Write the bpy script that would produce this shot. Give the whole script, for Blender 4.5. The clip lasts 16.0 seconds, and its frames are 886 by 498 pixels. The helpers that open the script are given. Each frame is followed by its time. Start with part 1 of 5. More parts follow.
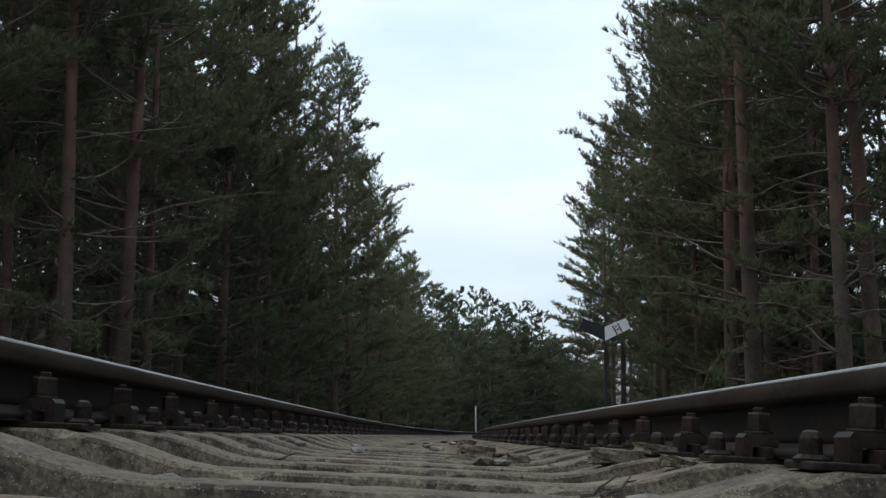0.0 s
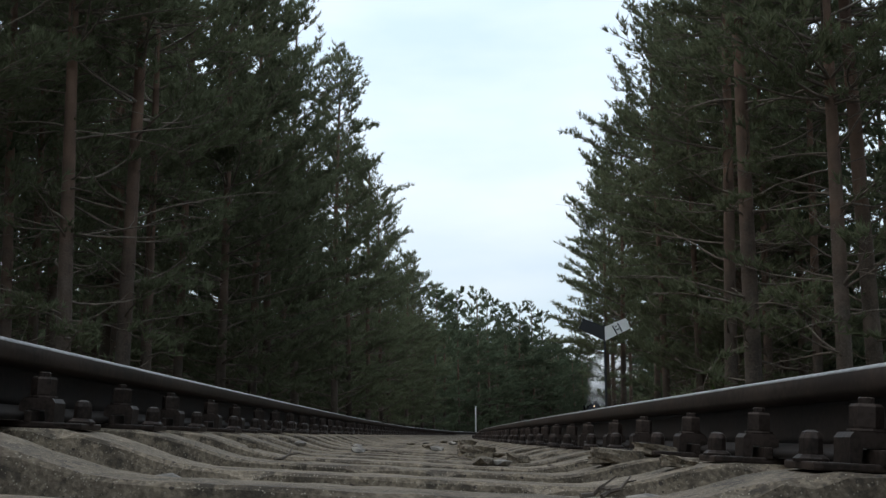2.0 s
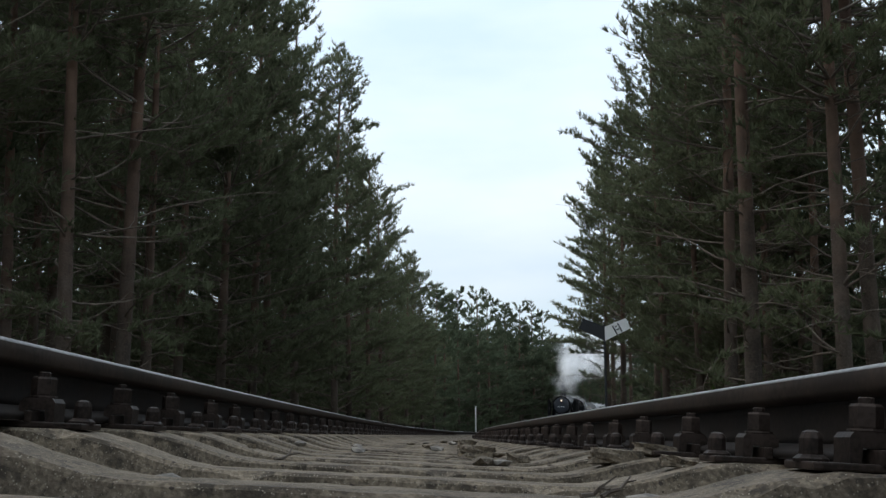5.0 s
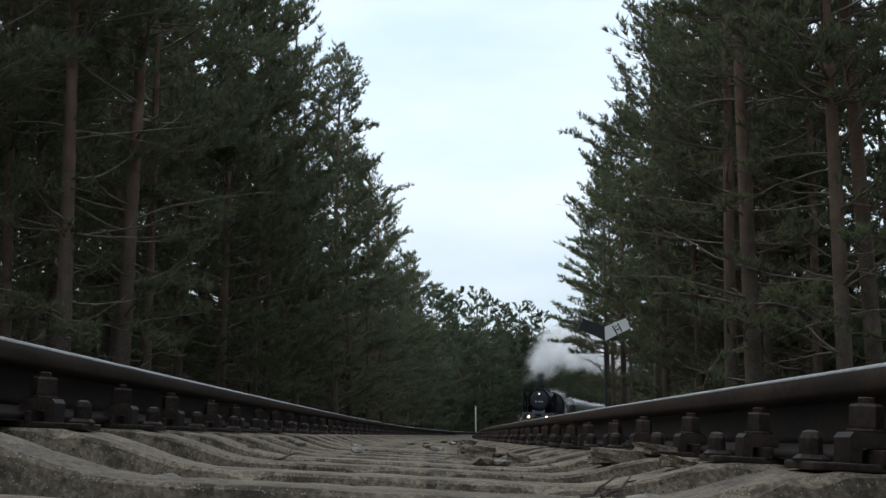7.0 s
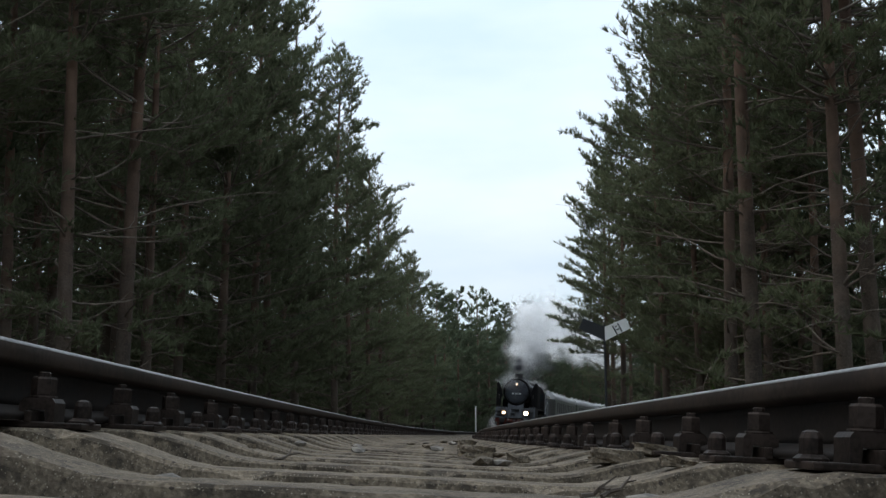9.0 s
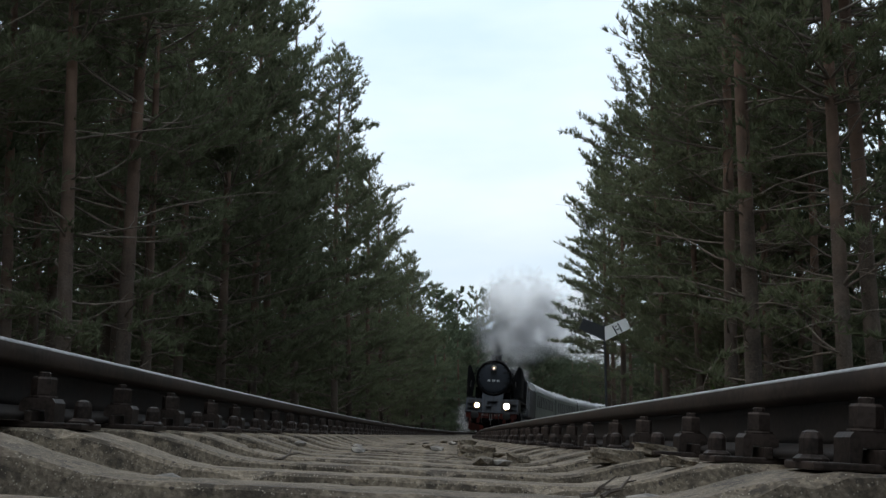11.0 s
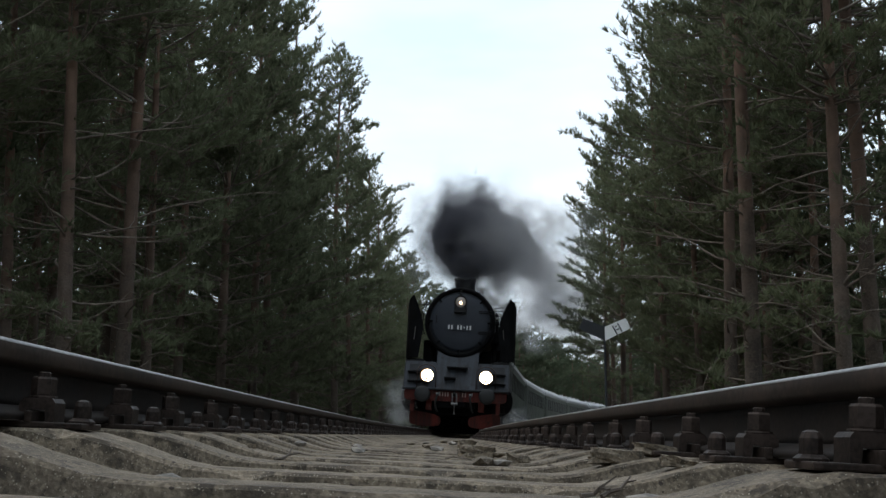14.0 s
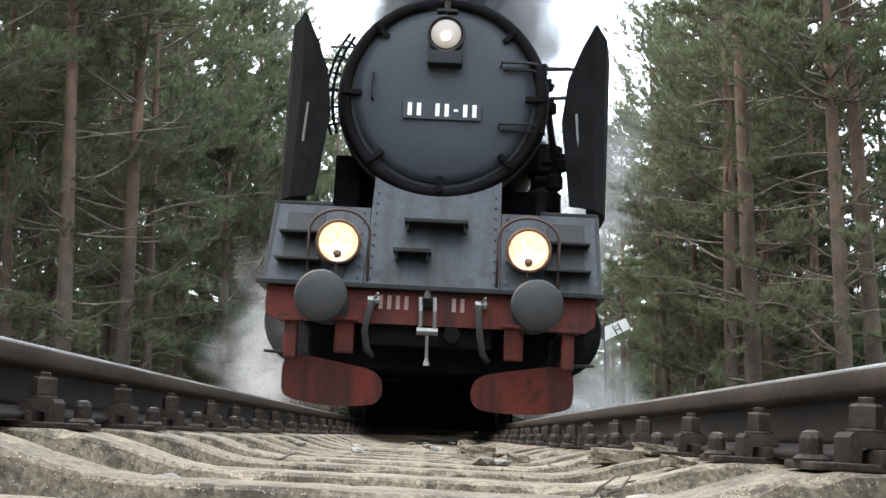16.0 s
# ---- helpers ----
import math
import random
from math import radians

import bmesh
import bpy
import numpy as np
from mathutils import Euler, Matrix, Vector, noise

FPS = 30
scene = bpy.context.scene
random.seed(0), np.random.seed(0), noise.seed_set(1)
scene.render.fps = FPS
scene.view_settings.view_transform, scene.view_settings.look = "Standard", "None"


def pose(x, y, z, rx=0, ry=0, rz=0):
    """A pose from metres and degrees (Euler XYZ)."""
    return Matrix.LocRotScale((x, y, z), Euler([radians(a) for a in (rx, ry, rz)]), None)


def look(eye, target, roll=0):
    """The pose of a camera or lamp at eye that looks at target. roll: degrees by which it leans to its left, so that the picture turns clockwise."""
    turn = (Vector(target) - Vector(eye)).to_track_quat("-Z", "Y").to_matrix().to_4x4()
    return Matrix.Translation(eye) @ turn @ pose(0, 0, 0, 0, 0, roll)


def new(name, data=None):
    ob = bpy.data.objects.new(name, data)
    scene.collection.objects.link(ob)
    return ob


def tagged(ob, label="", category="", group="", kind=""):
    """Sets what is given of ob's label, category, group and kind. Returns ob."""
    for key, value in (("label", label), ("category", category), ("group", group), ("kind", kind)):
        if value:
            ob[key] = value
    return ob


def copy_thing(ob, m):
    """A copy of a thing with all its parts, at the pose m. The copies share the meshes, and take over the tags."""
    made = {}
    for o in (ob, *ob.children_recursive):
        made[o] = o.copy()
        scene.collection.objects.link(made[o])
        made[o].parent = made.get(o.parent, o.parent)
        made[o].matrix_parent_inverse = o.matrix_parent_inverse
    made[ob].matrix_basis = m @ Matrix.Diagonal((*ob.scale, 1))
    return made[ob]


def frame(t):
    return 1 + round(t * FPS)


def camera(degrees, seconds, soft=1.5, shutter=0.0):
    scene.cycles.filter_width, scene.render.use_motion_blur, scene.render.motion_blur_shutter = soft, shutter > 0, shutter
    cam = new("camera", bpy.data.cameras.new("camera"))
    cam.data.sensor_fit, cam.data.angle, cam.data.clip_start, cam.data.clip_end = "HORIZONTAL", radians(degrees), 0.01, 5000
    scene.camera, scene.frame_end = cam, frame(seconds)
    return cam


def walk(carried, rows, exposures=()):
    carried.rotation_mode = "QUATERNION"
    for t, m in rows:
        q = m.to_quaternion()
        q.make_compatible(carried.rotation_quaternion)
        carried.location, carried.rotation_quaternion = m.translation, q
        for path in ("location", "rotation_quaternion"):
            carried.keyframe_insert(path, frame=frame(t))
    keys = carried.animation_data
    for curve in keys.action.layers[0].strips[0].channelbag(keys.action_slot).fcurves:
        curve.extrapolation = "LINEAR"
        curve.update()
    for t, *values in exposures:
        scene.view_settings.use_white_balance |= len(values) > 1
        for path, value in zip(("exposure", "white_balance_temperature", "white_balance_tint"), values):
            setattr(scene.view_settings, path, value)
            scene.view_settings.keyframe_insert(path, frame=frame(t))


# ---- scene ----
# World: x to the side, y along the line, z up from the rail heads. The line is one even right-hand curve with cant.
CURVE, CANT, GRADE = 0.00163, radians(3.15), 0.00029
cam = camera(39.76, 16.0, soft=1.45)
EYE = Vector((0.0402, 0.0, -0.1445))
YAW, PITCH, ROLL = radians(1.082), radians(8.677), -0.327
AIM = EYE + Vector((math.sin(YAW) * math.cos(PITCH), math.cos(YAW) * math.cos(PITCH), math.sin(PITCH)))
walk(cam, [(0.0, look(EYE, AIM, ROLL)), (16.0, look(EYE, AIM, ROLL))],
     exposures=[(0.0, 0.19, 6760, 14), (12.5, 0.19, 6770, 14), (13.5, 0.24, 6790, 14), (14.0, 0.34, 6810, 14), (14.5, 0.72, 6950, 15), (15.0, 1.16, 7040, 16),
                (15.5, 1.72, 7110, 16), (16.0, 2.34, 7100, 16)])
scene.cycles.transparent_max_bounces = 128

# ---- light ----
world = bpy.data.worlds.new("overcast")
scene.world = world
world.use_nodes = True
wn, wl = world.node_tree.nodes, world.node_tree.links
wn.clear()
w_out = wn.new("ShaderNodeOutputWorld")
w_bg = wn.new("ShaderNodeBackground")
w_cloud = wn.new("ShaderNodeBackground")
w_add = wn.new("ShaderNodeAddShader")
sky = wn.new("ShaderNodeTexSky")
sky.sky_type, sky.sun_disc, sky.sun_elevation, sky.sun_rotation = "NISHITA", False, radians(58), radians(-35)
w_bg.inputs["Strength"].default_value = 0.03
w_co = wn.new("ShaderNodeTexCoord")
w_map = wn.new("ShaderNodeMapping")
w_map.inputs["Scale"].default_value = (1.2, 1.2, 4.0)
w_noise = wn.new("ShaderNodeTexNoise")
w_noise.inputs["Scale"].default_value, w_noise.inputs["Detail"].default_value = 2.2, 5.0
w_ramp = wn.new("ShaderNodeValToRGB")
w_ramp.color_ramp.elements[0].position, w_ramp.color_ramp.elements[1].position = 0.32, 0.72
w_ramp.color_ramp.elements[0].color = (0.53, 0.70, 0.83, 1)
w_ramp.color_ramp.elements[1].color = (0.84, 0.95, 1.02, 1)
wl.new(w_co.outputs["Generated"], w_map.inputs["Vector"])
wl.new(w_map.outputs["Vector"], w_noise.inputs["Vector"])
wl.new(w_noise.outputs["Fac"], w_ramp.inputs["Fac"])
wl.new(w_ramp.outputs["Color"], w_cloud.inputs["Color"])
# the overcast sky brightens from the horizon to the zenith
w_sep, w_dim = wn.new("ShaderNodeSeparateXYZ"), wn.new("ShaderNodeValToRGB")
w_dim.color_ramp.interpolation = "EASE"
steps = w_dim.color_ramp.elements
steps[0].position, steps[0].color = 0.0, (0.62, 0.62, 0.62, 1)
steps[1].position, steps[1].color = 0.95, (1.15, 1.15, 1.15, 1)
for where, level in ((0.12, 0.76), (0.27, 0.98), (0.42, 1.05)):
    steps.new(where).color = (level, level, level, 1)
wl.new(w_co.outputs["Generated"], w_sep.inputs["Vector"])
wl.new(w_sep.outputs["Z"], w_dim.inputs["Fac"])
wl.new(w_dim.outputs["Color"], w_cloud.inputs["Strength"])
wl.new(sky.outputs["Color"], w_bg.inputs["Color"])
wl.new(w_bg.outputs["Background"], w_add.inputs[0])
wl.new(w_cloud.outputs["Background"], w_add.inputs[1])
wl.new(w_add.outputs["Shader"], w_out.inputs["Surface"])
sun = new("sun", bpy.data.lights.new("sun", "SUN"))
sun.data.energy, sun.data.angle, sun.data.color = 0.75, radians(35), (1.0, 0.90, 0.76)
sun.matrix_world = look((-19, 13, 25), (0, 6, 0))


# ---- materials ----
def material(name, base, second, rough=0.8, metal=0.0, scale=8.0, fine=60.0, bump=0.3, mix=0.5, glow=None, depth=0.01, spots=None, each=0.0, grit=0.0, streaks=None):
    """Two-scale noise between two colours, with relief; spots: a third colour in sharp patches; each: variation per piece."""
    m = bpy.data.materials.new(name)
    m.use_nodes = True
    n, l = m.node_tree.nodes, m.node_tree.links
    b = n["Principled BSDF"]
    co = n.new("ShaderNodeTexCoord")
    big, small = n.new("ShaderNodeTexNoise"), n.new("ShaderNodeTexNoise")
    big.inputs["Scale"].default_value, big.inputs["Detail"].default_value = scale, 6
    small.inputs["Scale"].default_value, small.inputs["Detail"].default_value = fine, 4
    for t in (big, small):
        l.new(co.outputs["Object"], t.inputs["Vector"])
    add = n.new("ShaderNodeMath")
    add.operation = "MULTIPLY_ADD"
    add.inputs[1].default_value = 0.6
    l.new(small.outputs["Fac"], add.inputs[0])
    mul = n.new("ShaderNodeMath")
    mul.operation = "MULTIPLY"
    mul.inputs[1].default_value = 0.8
    l.new(big.outputs["Fac"], mul.inputs[0])
    l.new(mul.outputs[0], add.inputs[2])
    ramp = n.new("ShaderNodeValToRGB")
    ramp.color_ramp.elements[0].position, ramp.color_ramp.elements[1].position = 0.7 - 0.25 * mix, 0.7 + 0.25 * mix
    ramp.color_ramp.elements[0].color, ramp.color_ramp.elements[1].color = (*base, 1), (*second, 1)
    l.new(add.outputs[0], ramp.inputs["Fac"])
    colour = ramp.outputs["Color"]
    if spots:
        sp = n.new("ShaderNodeTexNoise")
        sp.inputs["Scale"].default_value, sp.inputs["Detail"].default_value = scale * 2.7, 8
        l.new(co.outputs["Object"], sp.inputs["Vector"])
        sr = n.new("ShaderNodeValToRGB")
        sr.color_ramp.elements[0].position, sr.color_ramp.elements[1].position = 0.56, 0.66
        l.new(sp.outputs["Fac"], sr.inputs["Fac"])
        mx = n.new("ShaderNodeMix")
        mx.data_type = "RGBA"
        mx.inputs[7].default_value = (*spots, 1)
        l.new(sr.outputs["Color"], mx.inputs[0])
        l.new(colour, mx.inputs[6])
        colour = mx.outputs[2]
    if streaks:
        # runs of dirty water: stretched downwards
        stretch, run, edge, mx = n.new("ShaderNodeMapping"), n.new("ShaderNodeTexNoise"), n.new("ShaderNodeMapRange"), n.new("ShaderNodeMix")
        stretch.inputs["Scale"].default_value = (5.5, 1.0, 0.55)
        run.inputs["Scale"].default_value, run.inputs["Detail"].default_value = 1.0, 5
        edge.inputs["From Min"].default_value, edge.inputs["From Max"].default_value, edge.inputs["To Max"].default_value = 0.47, 0.66, 0.85
        l.new(co.outputs["Object"], stretch.inputs["Vector"])
        l.new(stretch.outputs["Vector"], run.inputs["Vector"])
        l.new(run.outputs["Fac"], edge.inputs["Value"])
        mx.data_type = "RGBA"
        mx.inputs[7].default_value = (*streaks, 1)
        l.new(edge.outputs["Result"], mx.inputs[0])
        l.new(colour, mx.inputs[6])
        colour = mx.outputs[2]
    if grit:
        # exposed aggregate: small pale and dark stones
        vo = n.new("ShaderNodeTexVoronoi")
        vo.inputs["Scale"].default_value = 150
        l.new(co.outputs["Object"], vo.inputs["Vector"])
        vs = n.new("ShaderNodeSeparateColor")
        l.new(vo.outputs["Color"], vs.inputs["Color"])
        vr = n.new("ShaderNodeMapRange")
        vr.inputs["To Min"].default_value, vr.inputs["To Max"].default_value = 1 - grit, 1 + grit
        l.new(vs.outputs["Red"], vr.inputs["Value"])
        gv = n.new("ShaderNodeHueSaturation")
        l.new(vr.outputs["Result"], gv.inputs["Value"])
        l.new(colour, gv.inputs["Color"])
        colour = gv.outputs["Color"]
        # air holes and lichen: sparse small round specks, dark ones and pale ones
        for size, share, tint in ((75, 0.955, (0.05, 0.038, 0.03)), (170, 0.91, (0.06, 0.046, 0.034)), (260, 0.74, (0.30, 0.26, 0.20))):
            wob, pv, ps = n.new("ShaderNodeTexNoise"), n.new("ShaderNodeTexVoronoi"), n.new("ShaderNodeSeparateColor")
            wob.inputs["Scale"].default_value = size * 1.5
            l.new(co.outputs["Object"], wob.inputs["Vector"])
            pv.inputs["Scale"].default_value = size
            l.new(co.outputs["Object"], pv.inputs["Vector"])
            l.new(pv.outputs["Color"], ps.inputs["Color"])
            here, near, both, rag = (n.new("ShaderNodeMath") for _ in range(4))
            here.operation, near.operation, both.operation, rag.operation = "GREATER_THAN", "LESS_THAN", "MULTIPLY", "MULTIPLY"
            here.inputs[1].default_value, rag.inputs[1].default_value = share, 0.62
            l.new(wob.outputs["Fac"], rag.inputs[0])
            l.new(ps.outputs["Green"], here.inputs[0])
            l.new(pv.outputs["Distance"], near.inputs[0])
            l.new(rag.outputs[0], near.inputs[1])
            l.new(here.outputs[0], both.inputs[0])
            l.new(near.outputs[0], both.inputs[1])
            mx = n.new("ShaderNodeMix")
            mx.data_type = "RGBA"
            mx.inputs[7].default_value = (*tint, 1)
            l.new(both.outputs[0], mx.inputs[0])
            l.new(colour, mx.inputs[6])
            colour = mx.outputs[2]
    if each:
        info = n.new("ShaderNodeObjectInfo")
        hsv = n.new("ShaderNodeHueSaturation")
        rng = n.new("ShaderNodeMapRange")
        rng.inputs["To Min"].default_value, rng.inputs["To Max"].default_value = 1 - each, 1 + each
        l.new(info.outputs["Random"], rng.inputs["Value"])
        l.new(rng.outputs["Result"], hsv.inputs["Value"])
        l.new(colour, hsv.inputs["Color"])
        colour = hsv.outputs["Color"]
    l.new(colour, b.inputs["Base Color"])
    b.inputs["Metallic"].default_value = metal
    rr = n.new("ShaderNodeMapRange")
    rr.inputs["To Min"].default_value, rr.inputs["To Max"].default_value = max(rough - 0.15, 0.05), min(rough + 0.12, 1)
    l.new(big.outputs["Fac"], rr.inputs["Value"])
    l.new(rr.outputs["Result"], b.inputs["Roughness"])
    if bump:
        bp = n.new("ShaderNodeBump")
        bp.inputs["Strength"].default_value, bp.inputs["Distance"].default_value = bump, depth
        l.new(add.outputs[0], bp.inputs["Height"])
        l.new(bp.outputs["Normal"], b.inputs["Normal"])
    if glow:
        b.inputs["Emission Color"].default_value = (*glow[:3], 1)
        b.inputs["Emission Strength"].default_value = glow[3]
    return m


def leaf_material(name, a, c, through_light=0.35, thin=1.0):
    """Needles: colour varies per tuft and per tree; some light passes through."""
    m = bpy.data.materials.new(name)
    m.use_nodes = True
    n, l = m.node_tree.nodes, m.node_tree.links
    n.clear()
    out = n.new("ShaderNodeOutputMaterial")
    geo, info = n.new("ShaderNodeNewGeometry"), n.new("ShaderNodeObjectInfo")
    ramp = n.new("ShaderNodeValToRGB")
    ramp.color_ramp.elements[0].color, ramp.color_ramp.elements[1].color = (*a, 1), (*c, 1)
    l.new(geo.outputs["Random Per Island"], ramp.inputs["Fac"])
    hsv = n.new("ShaderNodeHueSaturation")
    rng = n.new("ShaderNodeMapRange")
    rng.inputs["To Min"].default_value, rng.inputs["To Max"].default_value = 0.8, 1.25
    l.new(info.outputs["Random"], rng.inputs["Value"])
    l.new(rng.outputs["Result"], hsv.inputs["Value"])
    l.new(ramp.outputs["Color"], hsv.inputs["Color"])
    d, t = n.new("ShaderNodeBsdfDiffuse"), n.new("ShaderNodeBsdfTranslucent")
    mx = n.new("ShaderNodeMixShader")
    mx.inputs[0].default_value = through_light
    for s in (d, t):
        l.new(hsv.outputs["Color"], s.inputs["Color"])
    l.new(d.outputs[0], mx.inputs[1])
    l.new(t.outputs[0], mx.inputs[2])
    if thin < 1.0:
        gap, veil = n.new("ShaderNodeBsdfTransparent"), n.new("ShaderNodeMixShader")
        dens, soft = n.new("ShaderNodeAttribute"), n.new("ShaderNodeMapRange")
        dens.attribute_name, soft.interpolation_type = "thickness", "SMOOTHSTEP"
        soft.inputs["To Max"].default_value = thin
        l.new(dens.outputs["Fac"], soft.inputs["Value"])
        l.new(soft.outputs["Result"], veil.inputs[0])
        l.new(gap.outputs[0], veil.inputs[1])
        l.new(mx.outputs[0], veil.inputs[2])
        l.new(veil.outputs[0], out.inputs["Surface"])
    else:
        l.new(mx.outputs[0], out.inputs["Surface"])
    return m


def plain(name, colour, rough=0.5, metal=0.0, glow=0.0, glow_colour=None):
    m = bpy.data.materials.new(name)
    m.use_nodes = True
    b = m.node_tree.nodes["Principled BSDF"]
    b.inputs["Base Color"].default_value = (*colour, 1)
    b.inputs["Roughness"].default_value, b.inputs["Metallic"].default_value = rough, metal
    if glow:
        b.inputs["Emission Color"].default_value = (*(glow_colour or colour), 1)
        b.inputs["Emission Strength"].default_value = glow
    return m


NEEDLE = leaf_material("pine_needles", (0.108, 0.130, 0.074), (0.172, 0.186, 0.118), 0.58)
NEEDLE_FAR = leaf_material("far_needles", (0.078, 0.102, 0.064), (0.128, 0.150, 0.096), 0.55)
SHRUB = leaf_material("shrub_leaves", (0.05, 0.08, 0.025), (0.10, 0.13, 0.045))
BARK = material("pine_bark", (0.043, 0.034, 0.028), (0.100, 0.080, 0.064), 0.95, scale=3.0, fine=26, bump=0.9, depth=0.03, each=0.2)
# the bark turns from grey scales below to thin orange skin higher up
BARK_UP = material("orange_bark", (0.090, 0.052, 0.036), (0.160, 0.096, 0.066), 0.9, scale=3.0, fine=22, bump=0.6, depth=0.015, each=0.2)


def blend_up(m, other, low, high):
    """Turns one bark into another between two heights, with a ragged border."""
    n, l = m.node_tree.nodes, m.node_tree.links
    b, ramps = n["Principled BSDF"], [q for q in other.node_tree.nodes if q.type == "VALTORGB"]
    co, sep, ragged, add, span, mx, warm = (n.new(k) for k in ("ShaderNodeTexCoord", "ShaderNodeSeparateXYZ", "ShaderNodeTexNoise", "ShaderNodeMath", "ShaderNodeMapRange", "ShaderNodeMix", "ShaderNodeValToRGB"))
    ragged.inputs["Scale"].default_value, ragged.inputs["Detail"].default_value = 1.6, 6
    add.operation, add.inputs[1].default_value = "MULTIPLY_ADD", 5.0
    span.inputs["From Min"].default_value, span.inputs["From Max"].default_value = low + 2.5, high + 2.5
    for k in (0, 1):
        warm.color_ramp.elements[k].color = ramps[0].color_ramp.elements[k].color
        warm.color_ramp.elements[k].position = (0.35, 0.65)[k]
    mx.data_type = "RGBA"
    l.new(co.outputs["Object"], sep.inputs["Vector"])
    l.new(co.outputs["Object"], ragged.inputs["Vector"])
    l.new(ragged.outputs["Fac"], add.inputs[0])
    l.new(sep.outputs["Z"], add.inputs[2])
    l.new(add.outputs[0], span.inputs["Value"])
    l.new(ragged.outputs["Fac"], warm.inputs["Fac"])
    l.new(span.outputs["Result"], mx.inputs[0])
    l.new(b.inputs["Base Color"].links[0].from_socket, mx.inputs[6])
    l.new(warm.outputs["Color"], mx.inputs[7])
    l.new(mx.outputs[2], b.inputs["Base Color"])


blend_up(BARK, BARK_UP, 2.0, 8.0)
TWIG = material("dead_wood", (0.080, 0.064, 0.052), (0.185, 0.150, 0.120), 0.95, scale=5, fine=30, bump=0.3)
CONCRETE = material("weathered_concrete", (0.070, 0.053, 0.036), (0.220, 0.176, 0.126), 0.95, scale=9, fine=110, bump=0.8, depth=0.006, each=0.14, grit=0.28, mix=0.65, spots=(0.060, 0.047, 0.033))
# rusty web and foot: the shade under the head is put into the colour
RUST_SHADE = material("shaded_brown_rail_steel", (0.006, 0.0042, 0.0035), (0.016, 0.0105, 0.008), 0.88, 0.0, scale=6, fine=70, bump=0.4, depth=0.002)
HEAD = material("worn_rail_head", (0.20, 0.185, 0.175), (0.34, 0.32, 0.31), 0.40, 0.85, scale=4, fine=50, bump=0.15, depth=0.001)
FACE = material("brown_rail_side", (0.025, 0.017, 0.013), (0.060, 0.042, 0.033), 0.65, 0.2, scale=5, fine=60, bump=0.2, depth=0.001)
RUST_SHADE.node_tree.nodes["Principled BSDF"].inputs["Specular IOR Level"].default_value = 0.12
FACE.node_tree.nodes["Principled BSDF"].inputs["Specular IOR Level"].default_value = 0.3
IRON = material("greasy_iron", (0.019, 0.0132, 0.0105), (0.053, 0.037, 0.030), 0.6, 0.35, scale=20, fine=120, bump=0.5, depth=0.002, each=0.15)
for dull in (RUST_SHADE, IRON):
    dull.node_tree.nodes["Principled BSDF"].inputs["Specular IOR Level"].default_value = 0.25
STONE = material("ballast_stone", (0.12, 0.11, 0.10), (0.30, 0.27, 0.23), 0.95, scale=9, fine=60, bump=0.6)
SOIL = material("forest_floor", (0.07, 0.055, 0.035), (0.14, 0.11, 0.065), 1.0, scale=0.8, fine=14, bump=0.8, depth=0.05, spots=(0.05, 0.075, 0.025))
BALLAST = material("ballast_bed", (0.10, 0.09, 0.078), (0.24, 0.21, 0.18), 1.0, scale=12, fine=40, bump=1.0, depth=0.05)
BLACK = material("sooty_black_paint", (0.007, 0.007, 0.0077), (0.017, 0.017, 0.019), 0.6, scale=3, fine=40, bump=0.12, depth=0.003)
GREY = material("blue_grey_smokebox_paint", (0.031, 0.036, 0.046), (0.045, 0.051, 0.062), 0.5, scale=2.5, fine=35, bump=0.1, depth=0.003, mix=1.2)
APRON = material("washed_grey_paint", (0.022, 0.0255, 0.032), (0.050, 0.057, 0.068), 0.5, scale=2.2, fine=18, bump=0.1, depth=0.003, mix=1.2, spots=(0.026, 0.027, 0.030), streaks=(0.016, 0.015, 0.015))
RED = material("dull_red_paint", (0.072, 0.0115, 0.0075), (0.135, 0.022, 0.014), 0.6, scale=2.2, fine=26, bump=0.15, depth=0.003, mix=0.9, spots=(0.045, 0.012, 0.009), streaks=(0.030, 0.011, 0.009))
# black of sooty plates; below the beam it also stands for the shade
SOOT_SHADE = material("matt_soot_shade_black", (0.004, 0.004, 0.0044), (0.010, 0.010, 0.0108), 0.9, scale=3, fine=40, bump=0.1, depth=0.003)
SOOT_SHADE.node_tree.nodes["Principled BSDF"].inputs["Specular IOR Level"].default_value = 0.08
for shiny, level in ((APRON, 0.22), (RED, 0.25), (GREY, 0.22), (BLACK, 0.3)):
    shiny.node_tree.nodes["Principled BSDF"].inputs["Specular IOR Level"].default_value = level
BUFFER = material("oiled_buffer_steel", (0.010, 0.010, 0.0105), (0.022, 0.021, 0.021), 0.55, 0.1, scale=5, fine=40, bump=0.05, depth=0.002)
BRASS = plain("copper_lamp_rim", (0.11, 0.048, 0.028), 0.5, 0.4)
RAILING = plain("dull_brown_railing", (0.050, 0.026, 0.021), 0.6, 0.2)
PIPE = plain("dark_pipe", (0.03, 0.03, 0.032), 0.5, 0.3)
BRIGHT = plain("worn_bright_steel", (0.20, 0.195, 0.19), 0.45, 0.7)
FADED = plain("faded_pale_paint", (0.34, 0.22, 0.19), 0.7)
HOSE = plain("black_rubber", (0.016, 0.014, 0.013), 0.9)
WHITE = material("white_sign_paint", (0.76, 0.76, 0.74), (0.86, 0.86, 0.84), 0.6, scale=4, fine=40, bump=0.1)
INK = plain("black_sign_paint", (0.03, 0.03, 0.03), 0.6)
DARK_BOARD = plain("dark_board_paint", (0.02, 0.022, 0.025), 0.7)


